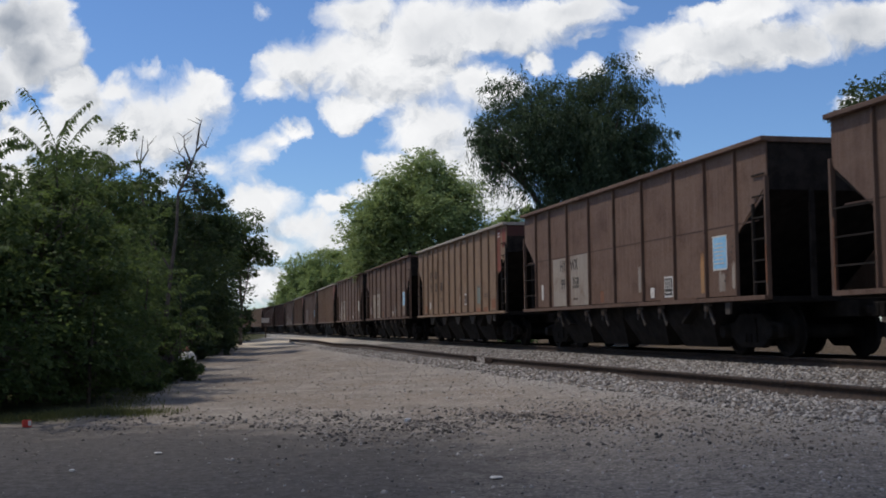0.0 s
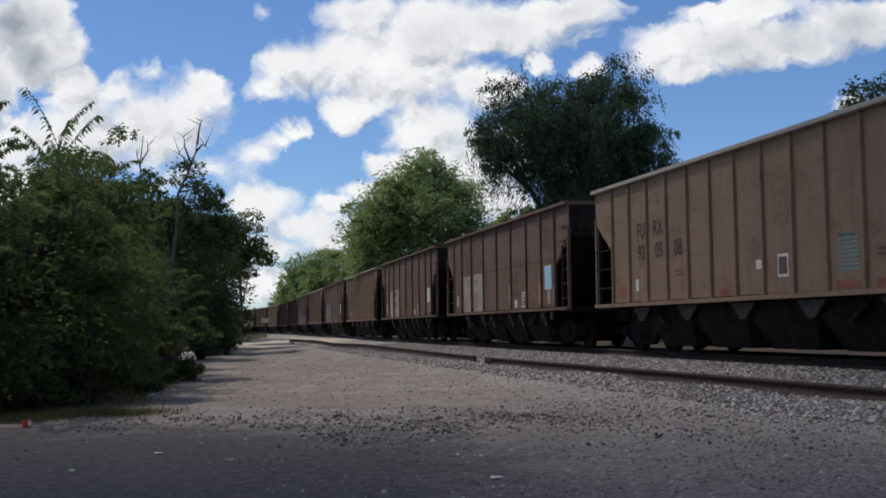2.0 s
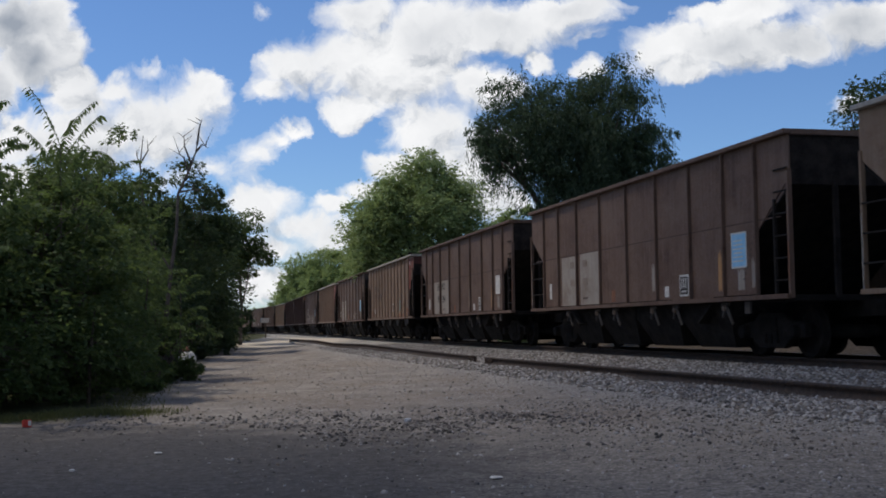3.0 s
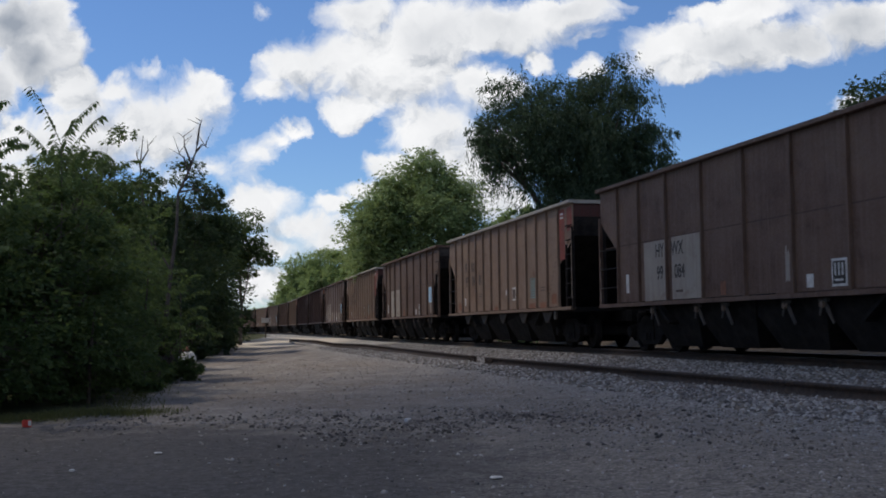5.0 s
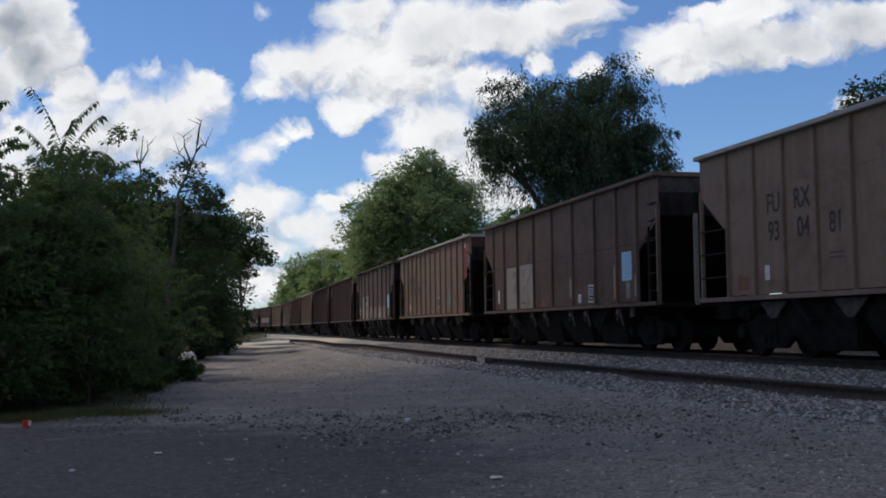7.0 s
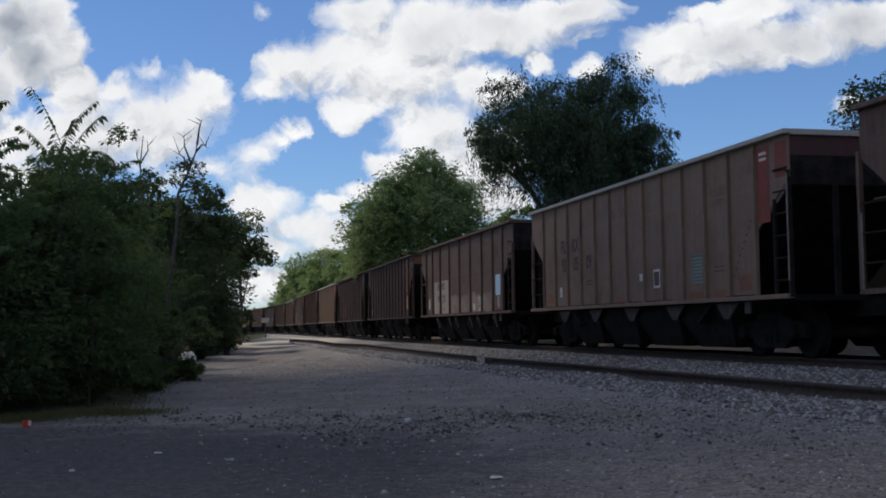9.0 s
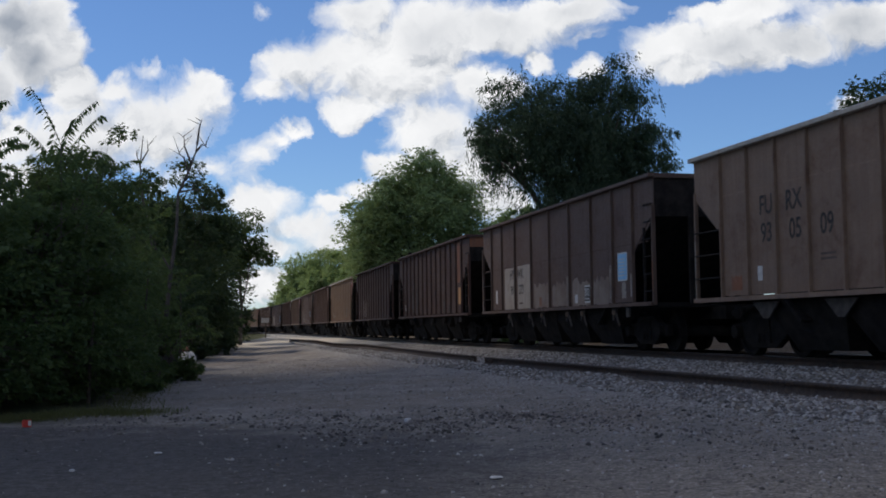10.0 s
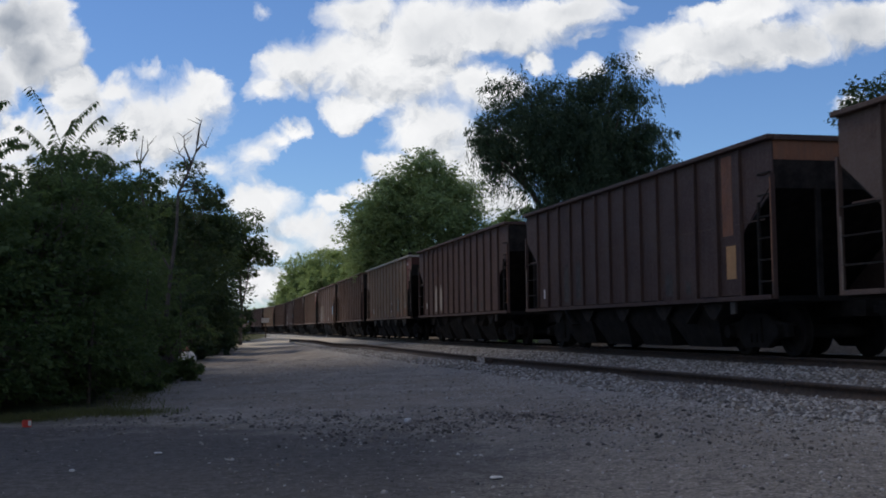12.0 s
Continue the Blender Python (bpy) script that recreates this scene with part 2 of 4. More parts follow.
def stone_build(n, place):
    island = n.add("ShaderNodeNewGeometry").outputs["Random Per Island"]
    fine = n.noise(place, 40.0, 3.0)
    colour = n.mix(n.math("POWER", island, 1.3), (0.050, 0.045, 0.043), (0.46, 0.43, 0.40))
    colour = n.mix(n.ramp(n.math("FRACT", n.math("MULTIPLY", island, 17.3)), 0.75, 0.8), colour, (0.15, 0.12, 0.10))
    surface(n, n.mix(n.math("MULTIPLY", fine, 0.4), colour, (0.16, 0.14, 0.125)), 0.9, 0.0, fine, 0.01)


STONE = material("crushed_stone", stone_build)


def dark_stone_build(n, place):
    island = n.add("ShaderNodeNewGeometry").outputs["Random Per Island"]
    fine = n.noise(place, 40.0, 3.0)
    colour = n.mix(n.ramp(island, 0.0, 1.0), (0.040, 0.036, 0.033), (0.20, 0.17, 0.15))
    colour = n.mix(n.ramp(n.math("FRACT", n.math("MULTIPLY", island, 13.7)), 0.80, 0.86), colour, (0.27, 0.25, 0.23))
    surface(n, n.mix(n.math("MULTIPLY", fine, 0.4), colour, (0.06, 0.055, 0.05)), 0.9, 0.0, fine, 0.01)


RUBBLE = material("broken_asphalt", dark_stone_build)


def ground_build(n, place):
    """Dusty gravel yard, broken asphalt apron towards the road, pale ballast by the track, green verge."""
    at = n.add("ShaderNodeSeparateXYZ", {0: place})
    off = n.add("ShaderNodeAttribute", attribute_name="track_offset").outputs["Fac"]
    big, mid = n.noise(place, 0.22, 5.0, 0.6), n.noise(place, 1.3, 6.0, 0.65)
    fine, grit = n.noise(place, 9.0, 5.0, 0.7), n.noise(place, 45.0, 3.0, 0.7)
    cell = n.add("ShaderNodeTexVoronoi", {"Vector": place, "Scale": 34.0})
    stony = n.add("ShaderNodeSeparateColor", {0: cell.outputs["Color"]}).outputs[0]
    dust = n.mix(n.ramp(mid, 0.35, 0.68), (0.172, 0.149, 0.130), (0.262, 0.232, 0.200))
    dust = n.mix(n.math("MULTIPLY", n.ramp(big, 0.42, 0.62), 0.55), dust, (0.175, 0.135, 0.105))
    tracks = n.noise(n.mapped(place, (1.0, 0.10, 1.0)), 1.6, 4.0, 0.6)
    dust = n.mix(n.math("MULTIPLY", n.ramp(tracks, 0.52, 0.72), 0.45), dust, (0.30, 0.272, 0.242))
    dust = n.mix(n.math("MULTIPLY", n.ramp(fine, 0.45, 0.7), 0.45), dust, (0.13, 0.115, 0.105))
    dust = n.mix(n.math("MULTIPLY", n.ramp(stony, 0.78, 0.92), 0.5), dust, (0.42, 0.39, 0.36))
    tar = n.mix(n.ramp(fine, 0.22, 0.84), (0.060, 0.055, 0.052), (0.124, 0.114, 0.107))
    tar = n.mix(n.math("MULTIPLY", n.ramp(stony, 0.93, 0.97), 0.25), tar, (0.24, 0.23, 0.22))
    tar = n.mix(n.math("MULTIPLY", n.ramp(mid, 0.52, 0.75), 0.6), tar, (0.105, 0.094, 0.086))
    speck = n.noise(place, 30.0, 4.0, 0.75)
    tar = n.mix(n.math("MULTIPLY", n.ramp(speck, 0.56, 0.68), 0.55), tar, (0.19, 0.175, 0.16))
    tar = n.mix(n.math("MULTIPLY", n.ramp(speck, 0.44, 0.34), 0.6), tar, (0.022, 0.020, 0.019))
    grav = n.mix(n.ramp(fine, 0.25, 0.80), (0.115, 0.101, 0.088), (0.245, 0.217, 0.190))
    grav = n.mix(n.math("MULTIPLY", n.ramp(speck, 0.52, 0.66), 0.65), grav, (0.44, 0.40, 0.36))
    grav = n.mix(n.math("MULTIPLY", n.ramp(speck, 0.46, 0.36), 0.65), grav, (0.032, 0.030, 0.028))
    tar = n.mix(n.ramp(n.math("ADD", at.outputs[0], n.math("MULTIPLY", n.math("SUBTRACT", mid, 0.5), 3.0)), -0.6, 1.6), tar, grav)
    edge = n.math("ADD", n.math("ADD", at.outputs[1], n.math("MULTIPLY", at.outputs[0], 0.45)), n.math("MULTIPLY", n.math("SUBTRACT", mid, 0.5), 5.5))
    colour = n.mix(n.ramp(edge, 9.9, 13.3), tar, dust)
    pale = n.mix(n.ramp(stony, 0.2, 0.8), (0.15, 0.138, 0.126), (0.36, 0.34, 0.315))
    colour = n.mix(n.ramp(n.math("ADD", off, n.math("MULTIPLY", mid, 1.4)), 7.6, 5.4), colour, pale)
    sand = n.mix(n.ramp(fine, 0.35, 0.65), (0.055, 0.043, 0.032), (0.125, 0.096, 0.070))
    colour = n.mix(n.ramp(off, -2.6, -4.0), colour, sand)
    soil = n.mix(n.ramp(fine, 0.3, 0.7), (0.035, 0.038, 0.018), (0.075, 0.072, 0.036))
    # verge widens with distance; there its dark soil also stands in for tree shade
    verge = n.math("MULTIPLY", n.ramp(n.math("ADD", n.math("ADD", off, n.math("MULTIPLY", n.math("SUBTRACT", at.outputs[1], 14.0), 0.07)), n.math("MULTIPLY", mid, 1.6)), 13.0, 14.2), n.ramp(n.math("ADD", at.outputs[1], n.math("MULTIPLY", mid, 1.2)), 14.0, 14.8))
    colour = n.mix(verge, colour, soil)
    far = n.add("ShaderNodeVectorMath", {0: n.mapped(place, (0.16, 0.055, 0.0), (1.79, -4.07, 0.0))}, operation="LENGTH").outputs["Value"]
    colour = n.mix(n.ramp(n.math("ADD", far, n.math("MULTIPLY", n.math("SUBTRACT", mid, 0.5), 0.6)), 1.0, 0.6), colour, (0.46, 0.40, 0.33))
    colour = n.mix(n.ramp(n.math("ADD", off, n.math("MULTIPLY", big, 6.0)), -9.0, -13.0), colour, soil)
    surface(n, colour, 0.92, 0.0, n.math("ADD", n.math("ADD", grit, n.math("MULTIPLY", fine, 1.6)), n.math("MULTIPLY", cell.outputs["Distance"], -0.9)), 0.009, 0.04)


GROUND = material("gravel_yard", ground_build)

# ---------------------------------------------------------------- the line of the track
RAIL_TOP = 0.48
PITCH, FIRST = 16.2, 24.78
STEP = 0.25
S = np.arange(-120.0, 460.0, STEP)


def track_line():
    """Centre line of the main track: x, y and heading at each S; s grows away from the camera."""
    bend = -0.000828 / (1 + np.exp((S - 68.45) / 12)) + 0.0017 * ((S > 132) & (S < 225))
    bend = np.where(S < 0, -0.0008, bend)
    turn = np.cumsum(bend) * STEP
    turn += 0.251 - np.interp(0.0, S, turn)
    x, y = np.cumsum(-np.sin(turn)) * STEP, np.cumsum(np.cos(turn)) * STEP
    x += 9.969 + 1.55 * math.cos(0.251) - np.interp(0.0, S, x)
    y += 2.553 + 1.55 * math.sin(0.251) - np.interp(0.0, S, y)
    return x, y, turn


LINE_X, LINE_Y, LINE_TURN = track_line()


def rolled(t):
    """Metres that the train has rolled at t seconds; it slows a little on the way."""
    return 10.8 * t + float(np.interp(t, (0.0, 1.5, 3.0, 4.5, 6.0, 7.5, 9.0, 10.5, 12.0), (0.10, 0.52, 0.84, 0.94, 0.95, 0.92, 0.84, 0.60, 0.30)))


def on_track(s, off=0.0):
    """Point beside the track at s, off metres towards the camera's side, and the heading."""
    turn = float(np.interp(s, S, LINE_TURN))
    return (float(np.interp(s, S, LINE_X)) - off * math.cos(turn), float(np.interp(s, S, LINE_Y)) - off * math.sin(turn), turn)


def offsets(x, y):
    """Signed distance of points from the track, positive on the camera's side."""
    x, y = np.asarray(x, float), np.asarray(y, float)
    out = np.empty(x.shape)
    px, py, turn = LINE_X[::8], LINE_Y[::8], LINE_TURN[::8]
    for i in range(0, len(x), 4000):
        dx, dy = x[i:i + 4000, None] - px, y[i:i + 4000, None] - py
        k = np.argmin(dx * dx + dy * dy, axis=1)
        r = np.arange(len(k))
        out[i:i + 4000] = -(dx[r, k] * np.cos(turn[k]) + dy[r, k] * np.sin(turn[k]))
    return out


PROFILE_D = [-60, -12, -7.2, -4.8, -3.4, -2.4, -1.5, 1.5, 2.3, 3.4, 5.2, 6.6, 8.5, 11, 200]
PROFILE_Z = [0.7, 0.82, 0.80, 0.26, 0.20, 0.28, 0.32, 0.32, 0.27, 0.21, 0.18, 0.10, 0.03, 0.0, 0.0]


def ground_z(x, y, d=None):
    x, y = np.atleast_1d(np.asarray(x, float)), np.atleast_1d(np.asarray(y, float))
    d = offsets(x, y) if d is None else d
    z = np.interp(d, PROFILE_D, PROFILE_Z)
    ripple = 0.018 * np.sin(x * 1.7 + 0.6 * np.sin(y * 0.9)) * np.sin(y * 1.1 + 1.3) + 0.010 * np.sin(x * 4.1 + y * 2.3)
    z = z + 0.42 * np.exp(-((x + 11.2) / 3.0) ** 2 - ((y - 74) / 8.0) ** 2)
    return z + ripple * np.clip((np.abs(d) - 2.2) / 2, 0, 1) * np.clip(1.5 - np.abs(d) / 60, 0, 1)


def gz(x, y):
    return float(ground_z(x, y)[0])


# ---------------------------------------------------------------- mesh helpers
def part(name, bm, mat, parent=None, label=""):
    mesh = bpy.data.meshes.new(name)
    bm.to_mesh(mesh)
    bm.free()
    return piece(name, mesh, mat, parent, label)


def piece(name, mesh, mat, parent=None, label="", at=None):
    if mat is not None and not mesh.materials:
        mesh.materials.append(mat)
    ob = new(name, mesh)
    ob.parent = parent
    if at is not None:
        ob.matrix_local = at
    return tagged(ob, label=label)


def thing(name, label, category, group="", kind="", at=None):
    ob = new(name)
    ob.empty_display_size = 0.2
    if at is not None:
        ob.matrix_world = at
    return tagged(ob, label, category, group, kind)


def box(bm, x0, x1, y0, y1, z0, z1):
    v = [bm.verts.new((x, y, z)) for x in (x0, x1) for y in (y0, y1) for z in (z0, z1)]
    for f in ((0, 1, 3, 2), (4, 6, 7, 5), (0, 4, 5, 1), (2, 3, 7, 6), (0, 2, 6, 4), (1, 5, 7, 3)):
        bm.faces.new([v[i] for i in f])
    return bm


def boxed(*size):
    return box(bmesh.new(), *size)


def slab(bm, outline, y0, y1):
    """An outline in x, z pulled out from y0 to y1."""
    a = [bm.verts.new((x, y0, z)) for x, z in outline]
    b = [bm.verts.new((x, y1, z)) for x, z in outline]
    bm.faces.new(a)
    bm.faces.new(b[::-1])
    for i in range(len(a)):
        j = (i + 1) % len(a)
        bm.faces.new((a[j], a[i], b[i], b[j]))
    bmesh.ops.recalc_face_normals(bm, faces=bm.faces[:])
    return bm


def turned(bm, profile, sides=20, axis="Y"):
    """A profile of (along, radius) turned about an axis."""
    rings = []
    for a, r in profile:
        ring = []
        for k in range(sides):
            c, s = r * math.cos(k * math.tau / sides), r * math.sin(k * math.tau / sides)
            ring.append(bm.verts.new((c, a, s) if axis == "Y" else ((a, c, s) if axis == "X" else (c, s, a))))
        rings.append(ring)
    for p, q in zip(rings, rings[1:]):
        for k in range(sides):
            bm.faces.new((p[k], p[(k + 1) % sides], q[(k + 1) % sides], q[k]))
    bm.faces.new(rings[0])
    bm.faces.new(rings[-1][::-1])
    bmesh.ops.recalc_face_normals(bm, faces=bm.faces[:])
    return bm


def tube(bm, points, radii, sides=7):
    points = [Vector(p) for p in points]
    rings = []
    for i, p in enumerate(points):
        way = (points[min(i + 1, len(points) - 1)] - points[max(i - 1, 0)]).normalized()
        side = way.cross(Vector((0.31, 0.95, 0.05))).normalized()
        up = way.cross(side)
        rings.append([bm.verts.new(p + radii[i] * (side * math.cos(k * math.tau / sides) + up * math.sin(k * math.tau / sides))) for k in range(sides)])
    for p, q in zip(rings, rings[1:]):
        for k in range(sides):
            bm.faces.new((p[k], p[(k + 1) % sides], q[(k + 1) % sides], q[k]))
    bm.faces.new(rings[0][::-1])
    bm.faces.new(rings[-1])
    return bm


def array_mesh(name, verts, faces):
    """Mesh from arrays of corners and equal-sided faces."""
    mesh = bpy.data.meshes.new(name)
    mesh.vertices.add(len(verts))
    mesh.vertices.foreach_set("co", np.ascontiguousarray(verts, dtype=np.float32).ravel())
    sides = faces.shape[1]
    mesh.loops.add(faces.size)
    mesh.loops.foreach_set("vertex_index", np.ascontiguousarray(faces, dtype=np.int32).ravel())
    mesh.polygons.add(len(faces))
    mesh.polygons.foreach_set("loop_start", np.arange(0, faces.size, sides, dtype=np.int32))
    mesh.update(calc_edges=True)
    return mesh


# ---------------------------------------------------------------- ground
def build_ground():
    near = np.concatenate([-np.geomspace(1500, 30, 22), np.linspace(-28, 40, 200), np.geomspace(42, 1500, 22)])
    deep = np.concatenate([-np.geomspace(900, 6, 14), np.linspace(-5, 5, 14), np.linspace(5.3, 60, 240), np.geomspace(60.5, 2500, 60)])
    gx, gy = np.meshgrid(near, deep)
    x, y = gx.ravel(), gy.ravel()
    d = offsets(x, y)
    z = ground_z(x, y, d)
    wide = len(near)
    i = np.arange(len(deep) - 1)[:, None] * wide + np.arange(wide - 1)[None, :]
    i = i.ravel()
    mesh = array_mesh("ground", np.stack([x, y, z], 1), np.stack([i, i + 1, i + 1 + wide, i + wide], 1))
    layer = mesh.attributes.new("track_offset", "FLOAT", "POINT")
    layer.data.foreach_set("value", d.astype(np.float32))
    mesh.polygons.foreach_set("use_smooth", np.ones(len(mesh.polygons), dtype=bool))
    tagged(piece("ground", mesh, GROUND), "dusty grey gravel yard with broken asphalt along a railway", "ground", kind="structure")


build_ground()
PEBBLE = np.array([(0, 0, 1), (0.9, 0, 0.35), (0.28, 0.85, 0.3), (-0.72, 0.53, 0.4), (-0.72, -0.53, 0.3), (0.28, -0.85, 0.4), (0.6, 0.5, -0.5), (-0.3, 0.75, -0.5), (-0.8, 0, -0.5), (-0.2, -0.8, -0.5), (0.65, -0.45, -0.5)])
PEBBLE_FACES = np.array([(0, 1, 2), (0, 2, 3), (0, 3, 4), (0, 4, 5), (0, 5, 1), (1, 6, 2), (2, 7, 3), (3, 8, 4), (4, 9, 5), (5, 10, 1), (6, 7, 2), (7, 8, 3), (8, 9, 4), (9, 10, 5), (10, 6, 1)])


def scatter(name, label, x, y, size, mat, sink=0.25):
    """Broken stones lying on the ground at x, y."""
    rng = np.random.default_rng(5)
    count = len(x)
    turn = rng.uniform(0, math.tau, count)
    grow = size[:, None] * rng.uniform(0.6, 1.25, (count, 3)) * np.array([1, 1, 0.75])
    v = PEBBLE[None] * (1 + rng.uniform(-0.22, 0.22, (count, 11, 1))) * grow[:, None, :]
    c, s = np.cos(turn)[:, None], np.sin(turn)[:, None]
    v = np.stack([v[..., 0] * c - v[..., 1] * s, v[..., 0] * s + v[..., 1] * c, v[..., 2]], -1)
    z = ground_z(x, y) + size * (0.4 - sink)
    v += np.stack([x, y, z], 1)[:, None, :]
    faces = PEBBLE_FACES[None] + (np.arange(count) * 11)[:, None, None]
    tagged(piece(name, array_mesh(name, v.reshape(-1, 3), faces.reshape(-1, 3)), mat), label, "gravel", kind="stuff")


def build_stones():
    rng = np.random.default_rng(11)
    # ballast beside the main track
    s = 8 + 46 * rng.random(42000) ** 1.6
    off = rng.uniform(0.95, 5.6, 42000)
    turn = np.interp(s, S, LINE_TURN)
    x, y = np.interp(s, S, LINE_X) - off * np.cos(turn), np.interp(s, S, LINE_Y) - off * np.sin(turn)
    scatter("ballast", "pale grey crushed stone ballast beside the rails", x, y, rng.uniform(0.016, 0.042, 42000), STONE)
    # loose stones thinning out over the yard
    s = 4 + 34 * rng.random(9000) ** 1.3
    off = 5.0 + 6.5 * rng.random(9000) ** 2.6
    turn = np.interp(s, S, LINE_TURN)
    x, y = np.interp(s, S, LINE_X) - off * np.cos(turn), np.interp(s, S, LINE_Y) - off * np.sin(turn)
    scatter("loose_gravel", "loose grey stones strewn over the yard", x, y, 0.006 + 0.020 * rng.random(9000) ** 2.5, STONE)
    # dark crumbs along the ragged asphalt edge and over the apron
    n = 4600
    x = np.concatenate([rng.normal(-0.1, 1.1, 2600), rng.uniform(-4.5, 4.5, 2000)])
    y = 12.6 - 0.30 * x + rng.normal(0, 0.85, n) + 0.6 * np.sin(x * 1.9)
    scatter("asphalt_rubble", "dark crumbled asphalt along the apron edge", x, y, 0.005 + 0.028 * rng.random(n) ** 3.6, RUBBLE)
    x = rng.uniform(-5, 4.5, 15000)
    y = rng.uniform(6.0, 15, 15000)
    keep = rng.random(15000) < 0.35 + 0.65 * np.clip(0.3 + x / 4, 0, 1)
    scatter("asphalt_grit", "small dark stones on the asphalt apron", x[keep], y[keep], ((0.003 + 0.012 * rng.random(15000) ** 3.4) * (y / 11))[keep], RUBBLE)
    # pale broken stone spilling towards the road
    x = rng.uniform(-1.5, 5.4, 16000)
    y = 6.5 + 8.5 * rng.random(16000)
    keep = rng.random(16000) < np.clip((x - 0.6 + 0.22 * (y - 9)) / 3.2, 0.03, 1) * (0.45 + 0.55 * np.sin(x * 2.1 + y * 1.3) ** 2)
    scatter("spilled_gravel", "pale gravel spilled over the asphalt apron", x[keep], y[keep], ((0.005 + 0.020 * rng.random(16000) ** 2.8) * np.clip(y / 11, 0.6, 1))[keep], STONE)


build_stones()

# ---------------------------------------------------------------- rails
RAIL_SHAPE = [(-0.075, 0.0), (0.075, 0.0), (0.075, 0.012), (0.012, 0.035), (0.010, 0.115), (0.037, 0.128), (0.037, 0.165), (0.028, 0.172), (-0.028, 0.172), (-0.037, 0.165), (-0.037, 0.128), (-0.010, 0.115), (-0.012, 0.035), (-0.075, 0.012)]


def rail_mesh(name, points):
    """A rail section swept along base points."""
    p = np.array(points, float)
    way = np.gradient(p[:, :2], axis=0)
    way /= np.linalg.norm(way, axis=1)[:, None]
    side = np.stack([way[:, 1], -way[:, 0]], 1)
    shape = np.array(RAIL_SHAPE)
    n, k = len(p), len(shape)
    v = np.zeros((n, k, 3))
    v[..., :2] = p[:, None, :2] + side[:, None, :] * shape[None, :, 0, None]
    v[..., 2] = p[:, None, 2] + shape[None, :, 1]
    i = (np.arange(n - 1)[:, None] * k + np.arange(k)[None]).ravel()
    j = (np.arange(n - 1)[:, None] * k + (np.arange(k)[None] + 1) % k).ravel()
    mesh = array_mesh(name, v.reshape(-1, 3), np.stack([i, j, j + k, i + k], 1))
    bm = bmesh.new()
    bm.from_mesh(mesh)
    bm.verts.ensure_lookup_table()
    bm.faces.new([bm.verts[a] for a in range(k)])
    bm.faces.new([bm.verts[(n - 1) * k + a] for a in range(k)][::-1])
    bmesh.ops.recalc_face_normals(bm, faces=bm.faces[:])
    bm.to_mesh(mesh)
    bm.free()
    return mesh


def build_track():
    track = thing("railway_track", "main line railway track with dark rusty rails on timber ties", "track", kind="structure")
    for off in (0.755, -0.755):
        points = [(*on_track(s, off)[:2], RAIL_TOP - 0.172) for s in np.arange(-60, 420, 2.0)]
        piece("rail", rail_mesh("rail", points), RAIL, track)
        head = bmesh.new()
        rows = [(on_track(s, off - 0.022), on_track(s, off + 0.022)) for s in np.arange(-60, 420, 2.0)]
        made = [[head.verts.new((a[0], a[1], RAIL_TOP + 0.003)) for a in row] for row in rows]
        for p, q in zip(made, made[1:]):
            head.faces.new((p[0], p[1], q[1], q[0]))
        part("running_surface", head, SHINE, track, "bright worn rail head")
    mesh = bpy.data.meshes.new("tie")
    box(bm := bmesh.new(), -0.115, 0.115, -1.3, 1.3, -0.16, 0.0)
    bmesh.ops.bevel(bm, geom=bm.edges[:], offset=0.012, segments=1, affect="EDGES")
    bm.to_mesh(mesh)
    bm.free()
    for i in range(130):
        x, y, turn = on_track(-12 + i * 0.53)
        piece("tie", mesh, TIE, track, at=pose(x, y, RAIL_TOP - 0.168 + random.uniform(-0.006, 0.006), 0, 0, math.degrees(turn) - 90 + random.uniform(-0.8, 0.8)))


build_track()


def shared_bar():
    if "joint_bar" not in bpy.data.meshes:
        bm = boxed(-0.30, 0.30, -0.012, 0.012, -0.045, 0.045)
        for k in range(4):
            box(bm, -0.23 + 0.15 * k, -0.19 + 0.15 * k, -0.030, 0.030, -0.02, 0.02)
        mesh = bpy.data.meshes.new("joint_bar")
        bm.to_mesh(mesh)
        bm.free()
    return bpy.data.meshes["joint_bar"]


def stray_rail(name, label, points):
    ends = gz(*points[0][:2]), gz(*points[-1][:2])
    base = [(x, y, ends[0] + (ends[1] - ends[0]) * k / (len(points) - 1) + lift - 0.015) for k, (x, y, lift) in enumerate(points)]
    ob = thing(name, label, "rail", "loose rails beside the track")
    piece("rail", rail_mesh("rail", base), RAIL, ob)
    (x0, y0, z0), (x1, y1, z1) = base[-1] if base[-1][1] < 30 else base[0], base[-2] if base[-1][1] < 30 else base[1]
    turn = math.degrees(math.atan2(y1 - y0, x1 - x0))
    for side in (-1, 1):
        bar = piece("joint_bar", shared_bar(), RAIL, ob, "bolted joint bar at the rail end")
        bar.matrix_local = pose(x0, y0, z0, 0, 0, turn) @ pose(0.32, side * 0.026, 0.075)


def spread(points, step=0.5):
    out = []
    for (x0, y0, l0), (x1, y1, l1) in zip(points, points[1:]):
        n = max(1, round(math.hypot(x1 - x0, y1 - y0) / step))
        out += [(x0 + (x1 - x0) * k / n, y0 + (y1 - y0) * k / n, l0 + (l1 - l0) * k / n) for k in range(n)]
    return out + [points[-1]]


